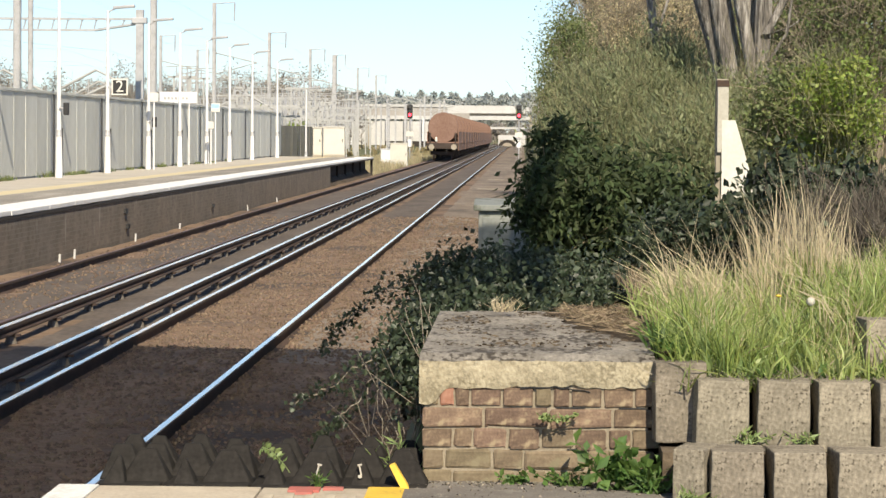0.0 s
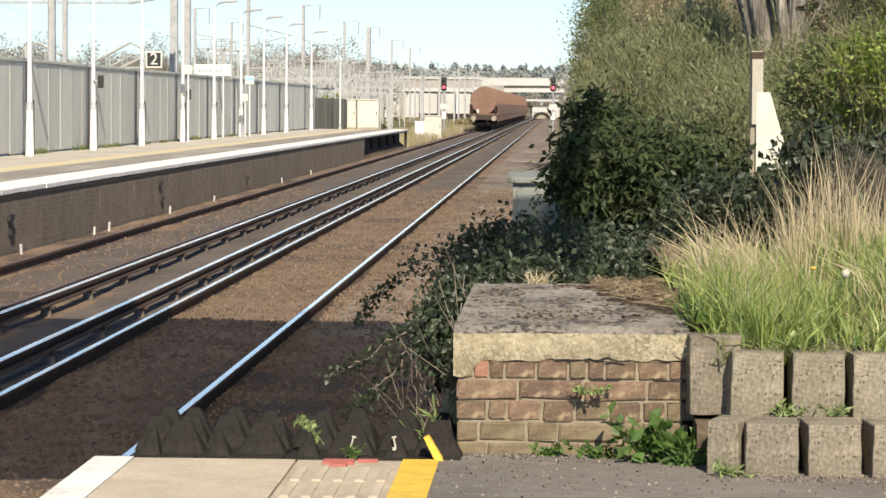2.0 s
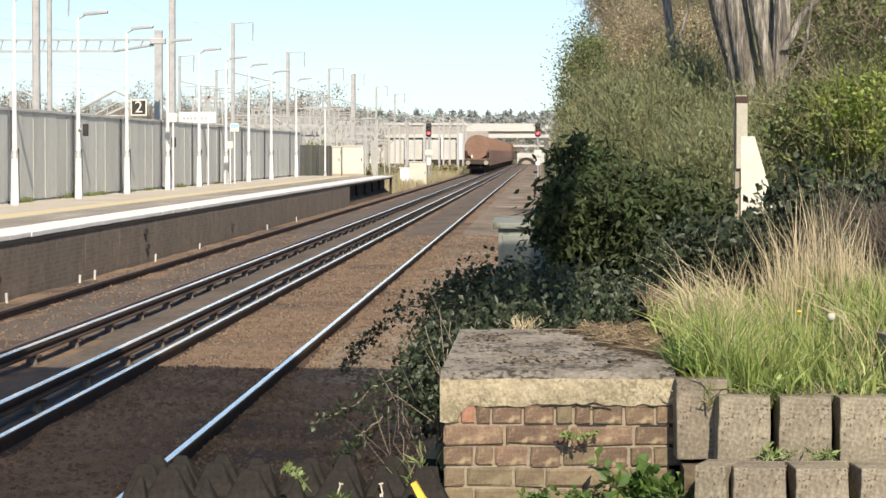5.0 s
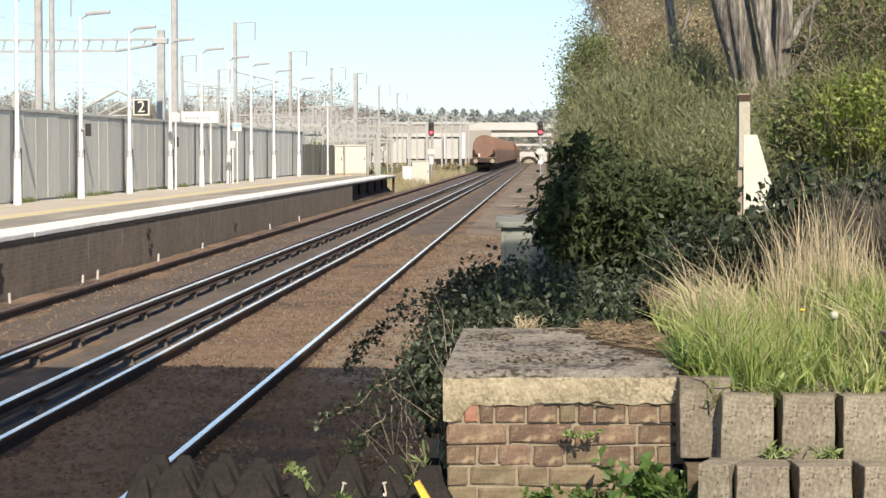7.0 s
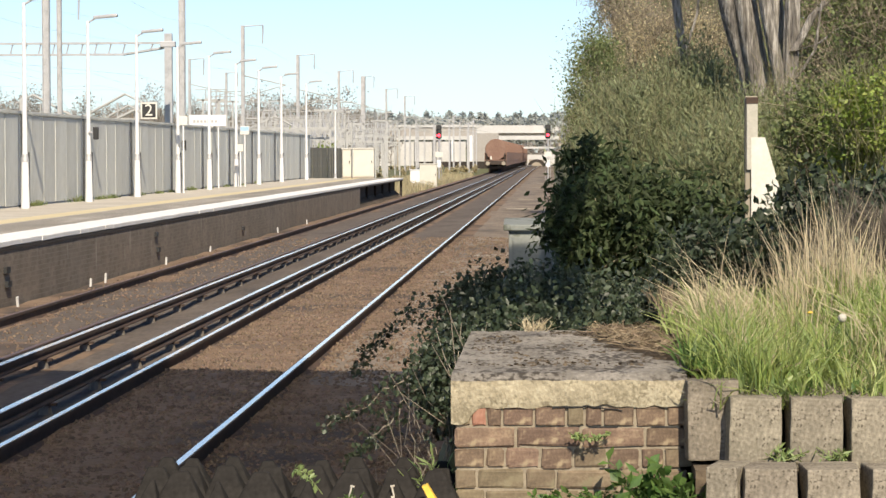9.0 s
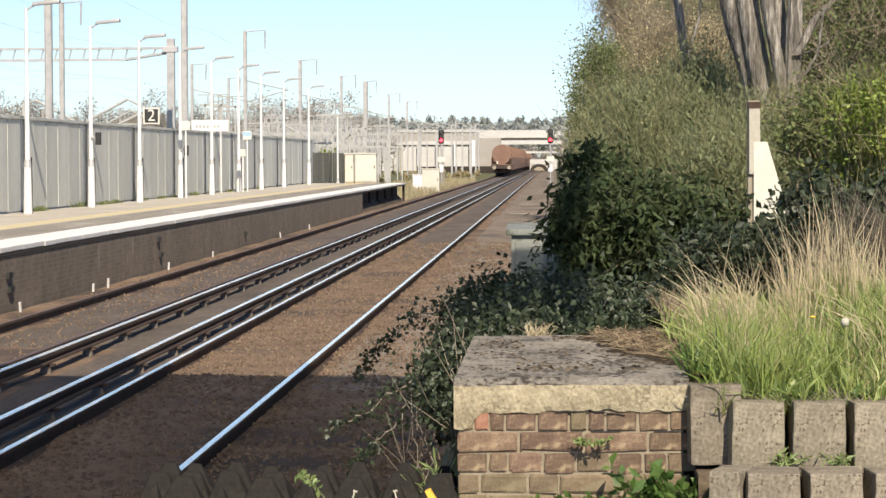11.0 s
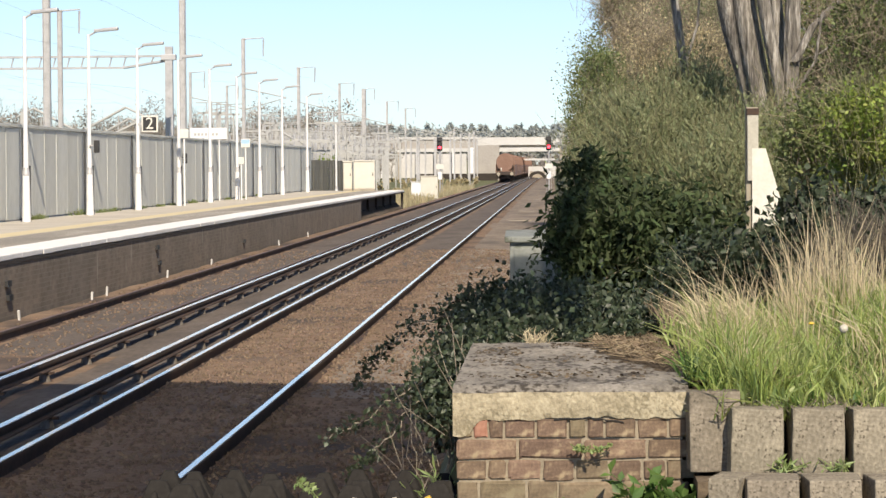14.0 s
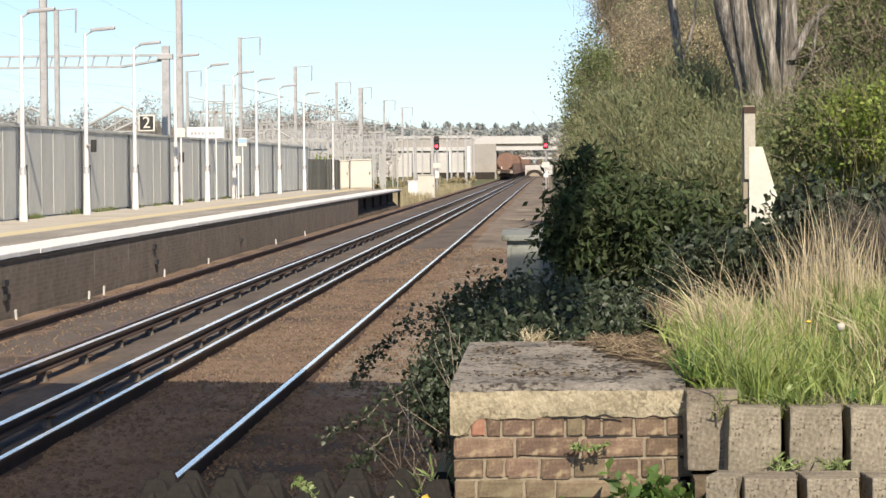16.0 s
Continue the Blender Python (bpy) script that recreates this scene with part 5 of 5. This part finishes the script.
    shrub("spring_tree", (5.0, 60, 4.6), (1.9, 3.0, 2.0), 14000, 190, 0.25, 0.09, 0.06, M["hawthorn"], "green tree behind the trunks", "tree", 3000, twig_r=0.014)
    shrub("spring_tree", (4.9, 45, 3.4), (1.3, 2.0, 1.9), 12000, 190, 0.2, 0.08, 0.05, M["hawthorn"], "green tree behind the trunks", "tree", 3000, twig_r=0.012)


build_plants()


def big_trunk(stems, label):
    """Trunks of one stool: lofted tubes that wander, with bark relief."""
    x, y, z = stems[0][0][0]
    ob = thing("multi_stem_tree", x, y, z, label, "tree")
    for path, r0, r1 in stems:
        pts = [Vector(p) - Vector((x, y, z)) for p in path]
        bm = bmesh.new()
        rings, n, seg = [], 30, 36
        for k in range(n + 1):
            t = k / n * (len(pts) - 1)
            i = min(int(t), len(pts) - 2)
            c = pts[i].lerp(pts[i + 1], t - i)
            r = r0 + (r1 - r0) * k / n
            rings.append([bm.verts.new(c + Vector((math.cos(a), math.sin(a), 0)) * r * (1 + 0.17 * noise.noise((math.cos(a) * 6 + r0 * 31, math.sin(a) * 6, k * 0.16)) + 0.18 * noise.noise((math.cos(a) * 2 + x + r0 * 9, math.sin(a) * 2, k * 0.14)))) for a in (2 * math.pi * j / seg for j in range(seg))])
        for a, b in zip(rings, rings[1:]):
            for j in range(seg):
                bm.faces.new((a[j], a[(j + 1) % seg], b[(j + 1) % seg], b[j]))
        smooth(part("trunk" if r0 > 0.05 else "limb", bm, M["bark"], ob))
    return ob


big_trunk([
    ([(2.72, 34.7, 1.0), (2.50, 34.6, 2.7), (2.17, 34.5, 4.0), (1.75, 34.6, 6.5)], 0.13, 0.16),
    ([(2.78, 34.4, 1.0), (2.56, 34.4, 2.7), (2.33, 34.4, 4.0), (2.10, 34.4, 6.5)], 0.12, 0.14),
    ([(2.92, 34.1, 1.0), (2.74, 34.1, 2.9), (2.53, 34.1, 4.1), (2.35, 34.1, 6.5)], 0.075, 0.07),
    ([(2.96, 34.4, 1.0), (2.84, 34.4, 2.8), (2.70, 34.4, 4.1), (2.62, 34.4, 6.5)], 0.08, 0.07),
    ([(3.00, 34.1, 1.0), (2.86, 34.1, 2.8), (2.90, 34.1, 4.1), (2.98, 34.1, 6.5)], 0.10, 0.075),
    ([(2.90, 34.0, 3.30), (3.12, 34.0, 3.72), (3.42, 34.0, 4.02), (3.7, 34.0, 4.4)], 0.055, 0.03),
    ([(2.93, 34.0, 3.3), (3.18, 33.9, 3.38), (3.50, 33.8, 3.62)], 0.03, 0.015),
    ([(2.95, 34.0, 3.0), (3.14, 33.9, 3.3), (3.22, 33.8, 3.9)], 0.025, 0.012),
], "cluster of tall grey fissured trunks above the scrub")
big_trunk([([(1.75, 37, 1.1), (1.74, 37, 3.2), (1.58, 37, 4.4), (1.5, 37, 6.5)], 0.06, 0.05), ([(1.74, 37, 3.4), (1.9, 37, 3.9), (1.95, 37, 4.6)], 0.02, 0.012)], "slender dark trunk standing in the scrub")


# ---- long grass on the bank ----
def grass_patch(name, n, xr, yr, h0, h1, width, mat, label, lean, droop, z0=1.18):
    x = RNG.uniform(*xr, n)
    y = RNG.uniform(*yr, n)
    lift = np.where(x > 1.2, 0.16, 0.16 * np.clip((x - 0.9) / 0.3, 0, 1)) * np.clip((y - 10.2) / 0.3, 0, 1)
    root = np.stack([x, y, z0 + lift + 0.03 * np.clip(y - 10.1, 0, 1)], 1)
    tuft = np.array([noise.noise((a * 3.1, b * 1.9, h0 * 7)) for a, b in zip(x, y)])
    keep = RNG.uniform(-0.55, 0.35, n) < tuft
    root, tuft = root[keep], tuft[keep]
    n = len(root)
    h = RNG.uniform(h0, h1, n) * (1 + 0.75 * tuft)
    tip = root + np.stack([RNG.normal(size=n) * lean * h + droop * h, RNG.normal(size=n) * lean * h, h], 1)
    bend_ = np.stack([-droop * h * 0.3 + RNG.normal(size=n) * 0.02, RNG.normal(size=n) * 0.02, h * 0.05], 1)
    v, f = blade_mesh(root, tip, width, bend_)
    ob = array_part(name, v, f, mat)
    return tagged(ob, label, "grass", kind="stuff")


def grass_tufts(name, tufts, per, xr, yr, h0, h1, width, mat, label, fan, sway=0.0):
    """Stems that fan out of separate tufts, each tuft with a lean of its own."""
    cx, cy = RNG.uniform(*xr, tufts), RNG.uniform(*yr, tufts)
    tall = RNG.uniform(0.7, 1.25, tufts)
    way = RNG.normal(size=(tufts, 2)) * 0.16 + np.array([sway, 0])
    k = np.repeat(np.arange(tufts), per)
    n = len(k)
    x, y = cx[k] + RNG.normal(size=n) * 0.022, cy[k] + RNG.normal(size=n) * 0.035
    lift = np.where(x > 1.2, 0.16, 0.16 * np.clip((x - 0.9) / 0.3, 0, 1)) * np.clip((y - 10.2) / 0.3, 0, 1)
    lift = lift + 0.125 * np.clip(1 - (x - 0.5) / 0.5, 0, 1) * np.clip((y - 10.12) / 0.15, 0, 1)
    root = np.stack([x, y, 1.17 + lift + 0.03 * np.clip(y - 10.1, 0, 1)], 1)
    h = RNG.uniform(h0, h1, n) * tall[k]
    out = way[k] + RNG.normal(size=(n, 2)) * fan
    tip = root + np.stack([out[:, 0] * h, out[:, 1] * h, h * (1 - 0.25 * np.abs(out[:, 0]))], 1)
    arch = np.stack([-out[:, 0] * h * 0.22, RNG.normal(size=n) * 0.01, h * 0.06], 1)
    v, f = blade_mesh(root, tip, width, arch)
    return tagged(array_part(name, v, f, mat), label, "grass", kind="stuff")


grass_patch("green_grass", 9000, (0.60, 3.2), (10.02, 12.8), 0.07, 0.22, 0.0030, M["grass"], "fresh green spring grass on the bank", 0.35, 0.0)
grass_tufts("green_grass", 620, 20, (0.62, 3.2), (10.05, 12.6), 0.12, 0.27, 0.0032, M["grass"], "tufted green spring grass on the bank", 0.35)
grass_tufts("green_grass", 240, 16, (0.57, 3.2), (10.0, 10.5), 0.05, 0.15, 0.0036, M["grass"], "short green grass at the bank's edge", 0.55)
grass_tufts("green_grass", 90, 18, (0.50, 0.80), (10.25, 12.2), 0.05, 0.15, 0.0030, M["grass"], "short grass creeping up to the cap", 0.5)
grass_tufts("dry_grass", 110, 14, (0.52, 0.95), (10.9, 14.5), 0.05, 0.15, 0.0022, M["thatch"], "withered brown grass behind the cap", 0.5)
grass_tufts("green_grass", 14, 14, (0.49, 0.64), (10.14, 10.4), 0.05, 0.12, 0.0042, M["weed"], "leafy green tuft at the corner of the cap", 0.6)
grass_tufts("broad_grass", 90, 9, (0.62, 3.0), (10.0, 11.0), 0.08, 0.2, 0.0075, M["pale_weed"], "broad-leaved green weeds among the grass", 0.5)
grass_tufts("dry_grass", 75, 11, (0.95, 3.2), (10.9, 12.6), 0.26, 0.42, 0.0020, M["straw"], "tall dry straw-coloured grass stems", 0.22, -0.10)
grass_tufts("dry_grass", 16, 22, (1.0, 1.32), (11.6, 12.6), 0.38, 0.56, 0.0023, M["straw"], "upright sheaf of dry straw stems", 0.16, -0.03)
grass_tufts("dry_grass", 40, 12, (0.64, 1.0), (11.2, 12.7), 0.16, 0.36, 0.0021, M["straw"], "dry straw grass leaning over the cap", 0.32, -0.18)
grass_tufts("dry_grass", 20, 4, (0.62, 1.0), (11.6, 12.9), 0.34, 0.52, 0.0018, M["straw"], "long dry stems arching out of the bank", 0.28, -0.30)
grass_tufts("dry_grass", 260, 14, (0.60, 3.2), (10.2, 12.5), 0.08, 0.26, 0.0022, M["straw"], "short dry blades among the green grass", 0.4)
grass_patch("dry_grass", 2600, (0.56, 3.2), (9.99, 10.2), 0.015, 0.06, 0.0024, M["dead_stem"], "brown thatch along the block tops", 0.9, 0.0, 1.19)
grass_patch("dry_grass", 130, (-0.12, -0.02), (12.25, 12.45), 0.03, 0.08, 0.0025, M["straw"], "small dry tuft on the concrete cap", 0.5, 0.0, 1.275)


def spill_edge(y):
    """Where the soil that has crept over the cap ends."""
    return 0.20 + (11.63 - y) * 0.287 if y < 11.63 else 0.20 - (y - 11.63) * 0.10


def cap_spill():
    bm = bmesh.new()
    ys = [10.22 + 0.05 * k for k in range(50)]
    rows = []
    for y in ys:
        e = min(spill_edge(y), 0.47) + 0.05 * noise.noise((y * 4, 1, 2)) + 0.02 * noise.noise((y * 17, 1, 2))
        row = []
        for j in range(10):
            x = e + (0.62 - e) * j / 9
            row.append(bm.verts.new((x, y, 1.272 + 0.022 * min(1, j / 2.5) + 0.012 * noise.noise((x * 14, y * 14, 5)))))
        rows.append(row)
    for a, b in zip(rows, rows[1:]):
        for j in range(9):
            bm.faces.new((a[j], a[j + 1], b[j + 1], b[j]))
    bmesh.ops.solidify(bm, geom=list(bm.faces), thickness=0.02)
    tagged(smooth(part("soil_spill", bm, M["soil"])), "dark soil crept over the edge of the cap", "soil", kind="stuff")
    n = 3000
    y = RNG.uniform(10.95, 12.75, n)
    e = np.array([spill_edge(b) for b in y])
    x = e + 0.06 + RNG.uniform(0, 1, n) ** 0.7 * 0.38
    root = np.stack([x, y, 1.288 + RNG.uniform(0, 0.014, n)], 1)
    tip = root + np.stack([RNG.normal(size=n) * 0.05, RNG.normal(size=n) * 0.05, np.abs(RNG.normal(size=n)) * 0.016], 1)
    v, f = blade_mesh(root, tip, 0.0022, RNG.normal(size=(n, 3)) * 0.006)
    tagged(array_part("dry_mat", v, f, M["thatch"]), "flattened mat of dry grass on the cap's edge", "grass", kind="stuff")
    # moss and crumbs, thickest along the back of the cap
    n = 1500
    back = RNG.uniform(0, 1, n) < 0.45
    x = np.where(back, RNG.uniform(-0.12, 0.45, n), RNG.uniform(-0.33, 0.45, n))
    y = np.where(back, 12.62 - np.abs(RNG.normal(size=n)) * 0.16, RNG.uniform(10.6, 12.4, n))
    c = np.stack([x, y, np.full(n, 1.279)], 1)
    keep = np.array([noise.noise((a * 7, b * 2.2, 3)) for a, b in zip(x, y)]) > -0.05
    c = c[keep]
    n = len(c)
    r = RNG.uniform(0.003, 0.010, (n, 1)) * np.array([[1.5, 1.5, 0.8]])
    d = unit(RNG.normal(size=(n, 3)))
    q = unit(np.cross(d, RNG.normal(size=(n, 3))))
    v = np.stack([c + d * r, c + q * r, c - d * r, c - q * r, c + np.array([0, 0, 1.0]) * r], 1)
    i = np.arange(n)[:, None] * 5
    f = np.concatenate([i + [t] for t in ((0, 1, 4), (1, 2, 4), (2, 3, 4), (3, 0, 4))], 0)
    tagged(array_part("moss_crumbs", v.reshape(-1, 3), f, M["soil"]), "dark moss and crumbs on the concrete cap", "moss", kind="stuff")


cap_spill()


def dead_stems():
    n = 300
    p = np.stack([RNG.uniform(-0.72, -0.38, n), RNG.uniform(10.9, 13.4, n), np.full(n, 0.0)], 1)
    p[:, 2] = [height_right(a, b) for a, b in p[:, :2]]
    q = p + np.stack([RNG.normal(size=n) * 0.14 - 0.05, RNG.normal(size=n) * 0.15, RNG.uniform(0.15, 0.55, n)], 1)
    m = (p + q) / 2 + RNG.normal(size=p.shape) * 0.04
    v, f = stem_mesh(np.concatenate([p, m]), np.concatenate([m, q]), 0.0026, 0.0016)
    return tagged(array_part("dead_stems", v, f, M["dead_stem"]), "tangle of grey dead bramble stems on the bank", "stems", kind="stuff")


dead_stems()


def bramble_runner(path, label):
    ob = thing("bramble_runner", *path[0], label, "bramble", "bramble runners over the ballast")
    pts = np.array(path) - np.array(path[0])
    t = np.linspace(0, len(pts) - 1, 22)
    line = np.stack([np.interp(t, np.arange(len(pts)), pts[:, k]) for k in range(3)], 1) + RNG.normal(size=(22, 3)) * 0.008
    v, f = stem_mesh(line[:-1], line[1:], 0.005, 0.004)
    array_part("runner", v, f, M["dead_stem"], ob)
    at = np.repeat(line, 11, 0) + RNG.normal(size=(242, 3)) * np.linspace(0.05, 0.012, 22).repeat(11)[:, None]
    v, f = leaf_mesh(at, 0.036, 0.025, 0.3)
    array_part("leaves", v, f, M["ivy"], ob)


bramble_runner([(-0.45, 14.5, 1.15), (-0.68, 14.4, 0.98), (-0.92, 14.3, 0.82), (-1.13, 14.2, 0.70)], "leafy bramble runner arching over the ballast")
bramble_runner([(-0.5, 15.5, 1.25), (-0.75, 15.5, 1.22), (-0.95, 15.4, 1.05), (-1.08, 15.3, 0.9)], "leafy bramble runner hanging from the bank")
bramble_runner([(-0.5, 13.6, 1.05), (-0.7, 13.5, 0.9), (-0.85, 13.4, 0.72), (-0.98, 13.4, 0.6)], "leafy bramble runner hanging from the bank")


# ---- weeds on the platform ----
def weed(x, y, z, n, r, h, length, width, mat, label):
    ob = thing("weed", x, y, z, label, "weed", "weeds along the wall's foot")
    root = RNG.normal(size=(n, 3)) * [r * 0.3, r * 0.2, 0]
    tip = root + np.stack([RNG.normal(size=n) * r, RNG.normal(size=n) * r * 0.5, RNG.uniform(0.4, 1.0, n) * h], 1)
    v, f = stem_mesh(root, tip, 0.003, 0.0015)
    array_part("stalk", v, f, mat, ob, kind="stuff")
    k = RNG.integers(0, n, n * 7)
    t = RNG.uniform(0.25, 1.0, (n * 7, 1))
    v, f = leaf_mesh(root[k] * (1 - t) + tip[k] * t, length, width, 0.2)
    array_part("foliage", v, f, mat, ob, kind="stuff")
    return ob


weed(0.36, 9.95, PZ, 26, 0.10, 0.17, 0.06, 0.04, M["weed"], "green nettle clump at the foot of the wall")
weed(0.46, 9.85, PZ, 14, 0.05, 0.10, 0.05, 0.012, M["weed"], "grassy weed tuft beside the blocks")
weed(0.18, 10.05, PZ, 12, 0.06, 0.06, 0.035, 0.02, M["weed"], "low green weeds along the wall's foot")
weed(-0.01, 10.08, PZ, 9, 0.04, 0.035, 0.03, 0.02, M["weed"], "low green weeds along the wall's foot")
weed(-0.42, 10.25, PZ - 0.05, 16, 0.07, 0.22, 0.06, 0.010, M["pale_weed"], "tall pale grassy weed at the wall's corner")
weed(0.14, 10.10, 1.05, 10, 0.04, 0.03, 0.02, 0.015, M["pale_weed"], "small weed growing out of the brick joint")
weed(-0.71, 9.93, PZ, 7, 0.02, 0.06, 0.03, 0.006, M["weed"], "thin grass tuft in front of the rubber guards")
weed(0.62, 9.60, PZ, 10, 0.06, 0.05, 0.04, 0.01, M["pale_weed"], "grass tuft at the foot of the blocks")
weed(0.80, 9.90, 1.0, 10, 0.05, 0.04, 0.035, 0.008, M["pale_weed"], "grass tuft on the ledge of the blocks")
weed(1.0, 9.90, 1.0, 8, 0.06, 0.05, 0.04, 0.008, M["pale_weed"], "grass tuft on the ledge of the blocks")


for k in range(9):
    weed(0.60 + 0.13 * k + RNG.normal() * 0.04, 10.09, 1.18, 5, 0.05, 0.06, 0.06, 0.02, M["weed"], "broad-leaved weed at the bank's edge")


def fern_frond(x, y, z):
    ob = thing("fern_frond", x, y, z, "single pale green fern frond among the rubber guards", "fern")
    line = np.stack([np.linspace(0.04, -0.06, 12), np.zeros(12), 0.10 * np.sin(np.linspace(0.1, 1.5, 12))], 1)
    v, f = stem_mesh(line[:-1], line[1:], 0.002, 0.0015)
    array_part("stalk", v, f, M["pale_weed"], ob)
    at = np.repeat(line[3:], 4, 0)
    s = np.tile([[0.8, 0, 0.9], [-0.2, 0, -1.2], [0.7, 0.2, 0.9], [-0.2, -0.2, -1.2]], (9, 1)) * 3
    v, f = leaf_mesh(at, 0.03, 0.014, 0, s)
    array_part("frond_blade", v, f, M["pale_weed"], ob)


fern_frond(-0.86, 10.02, PZ + 0.03)


def dandelion(x, y, z, clock):
    ob = thing("dandelion", x, y, z, "white dandelion seed head in the grass" if clock else "yellow dandelion flower in the grass", "flower")
    part("stalk", rodded((0, 0, -0.3), (0, 0, 0), 0.003, 0.003, 6), M["grass"], ob)
    bm = bmesh.new()
    bmesh.ops.create_icosphere(bm, subdivisions=2, radius=0.017 if clock else 0.012)
    for v in bm.verts:
        v.co *= 1 + 0.12 * noise.noise(v.co * 90)
        if not clock:
            v.co.z *= 0.4
    part("seed_head" if clock else "petals", bm, M["grey_plate"] if clock else M["yellow"], ob)


dandelion(1.075, 10.5, 1.465, True)
dandelion(0.955, 10.5, 1.485, False)


# ---- distance: woods, hedges, conifers ----
def woods(name, n_trees, xr, yr, h, mat, label, leaves=90, size=0.6, base=None, cone=False):
    vs, fs, off = [], [], 0
    ps, qs = [], []
    for k in range(n_trees):
        y = RNG.uniform(*yr)
        x = RNG.uniform(*xr)
        z = base if base is not None else -0.3
        ht = h * RNG.uniform(0.5, 1.35)
        if cone:
            t = RNG.uniform(0.1, 1, leaves)
            r = (1 - t) * ht * 0.2
            a = RNG.uniform(0, 6.28, leaves)
            pts = np.stack([x + r * np.cos(a), y + r * np.sin(a), z + t * ht], 1)
        else:
            pts, _ = clumps(leaves, (x, y, z + ht * 0.6), (ht * 0.33, ht * 0.33, ht * 0.42), 22, ht * 0.055, 0.2)
        v, f = leaf_mesh(pts, size, size * 0.55, 0.4)
        vs.append(v)
        fs.append(f + off)
        off += len(v)
        ps.append((x, y, z - 1)), qs.append((x, y, z + ht * 0.75))
    ob = array_part(name, np.concatenate(vs), np.concatenate(fs), mat)
    tagged(ob, label, "trees", kind="stuff")
    v, f = stem_mesh(np.array(ps), np.array(qs), h * 0.025, h * 0.008)
    array_part("trunks", v, f, M["twig"], ob)
    return ob


def bare_trees(name, count, xr, yr, h, base, label):
    """Leafless trees: every fork splits into thinner rising branches."""
    P, Q, R0, R1 = [], [], [], []
    for k in range(count):
        x, y = RNG.uniform(*xr), RNG.uniform(*yr)
        ht = h * RNG.uniform(0.55, 1.3)
        tips = [(np.array([x, y, base - 1.0]), np.array([x, y, base + ht * 0.3]), ht * 0.018)]
        for level, (many, ln_) in enumerate(((6, 0.30), (4, 0.24), (5, 0.16), (3, 0.09))):
            nxt = []
            for p, q, r in tips:
                P.append(p), Q.append(q), R0.append(r), R1.append(r * 0.6)
                if level == 3 and RNG.uniform() < 0.45:
                    continue
                for j in range(many):
                    s0 = p + (q - p) * RNG.uniform(0.45, 1.0)
                    d = unit(RNG.normal(size=3) * 0.85 + np.array([0, 0, 0.8]))
                    nxt.append((s0, s0 + d * ht * ln_ * RNG.uniform(0.6, 1.2), max(r * 0.5, 0.028)))
            tips = nxt
        for p, q, r in tips:
            P.append(p), Q.append(q), R0.append(r), R1.append(r * 0.6)
    v, f = stem_mesh(np.array(P), np.array(Q), np.array(R0), np.array(R1))
    return tagged(array_part(name, v, f, M["haze_tree"]), label, "trees", kind="stuff")


bare_trees("far_woods", 170, (-118, -36), (360, 500), 11.0, 1.0, "bare spring woodland on the far bank")
bare_trees("far_woods", 30, (-70, -28), (260, 330), 6.5, 1.0, "bare spring trees behind the switchyard")
woods("far_thicket", 110, (-118, -30), (390, 520), 9.0, M["haze_tree"], "thicket below the bare woodland", 600, 0.4, 1.5)
woods("far_hedge", 120, (-60, -22), (170, 330), 1.9, M["hawthorn"], "green hedge bank beyond the fence", 160, 0.4, 1.2)
woods("green_bank", 16, (-17.5, -14.3), (165, 200), 2.9, M["lime_leaf"], "bright green bushes behind the boarded fence", 600, 0.22, 0.0)
# the ridge takes the paled green, with haze in its colour
woods("conifer_ridge", 420, (-110, 40), (1150, 1350), 10.5, M["haze_green"], "conifers on the distant ridge", 240, 1.7, 6.0, True)
woods("conifer_ridge", 170, (-110, 40), (1000, 1150), 9.5, M["haze_green"], "rounded trees on the distant ridge", 320, 1.6, 4.0)
bare_trees("far_woods", 26, (-44, -24), (390, 470), 10.0, 0.5, "bare spring trees behind the switchyard")
woods("far_thicket", 36, (-16, 4), (590, 640), 4.2, M["haze_tree"], "bare thicket beyond the arch", 500, 0.5)
woods("lineside_pines", 7, (1.5, 6), (300, 330), 8.5, M["haze_green"], "dark pines beside the line", 500, 0.5)
woods("lineside_scrub", 40, (2.4, 7), (130, 300), 4.5, M["hawthorn"], "green scrub along the line", 400, 0.3)


def lineside_grass():
    n = 9000
    y = RNG.uniform(153, 300, n)
    x = RNG.uniform(-14, -8.1, n)
    root = np.stack([x, y, np.full(n, -0.3)], 1)
    tip = root + np.stack([RNG.normal(size=n) * 0.12, RNG.normal(size=n) * 0.12, RNG.uniform(0.25, 0.7, n)], 1)
    v, f = blade_mesh(root, tip, 0.02, RNG.normal(size=(n, 3)) * 0.03)
    return tagged(array_part("lineside_grass", v, f, M["bud"]), "rough lineside grass past the platform end", "grass", kind="stuff")


lineside_grass()
woods("lineside_scrub", 55, (-24, -9.6), (250, 420), 0.75, M["bud"], "dull scrub beyond the platform end", 220, 0.22)


# ---- what moves: the train runs away down the far line ----
def motions():
    for k, w in enumerate(WAGONS):
        walk(w, [(t, pose(TRAIN_X + bend(s + WAGON_GAP * k), s + WAGON_GAP * k, 0)) for t, s in TRAIN_ROWS])


motions()
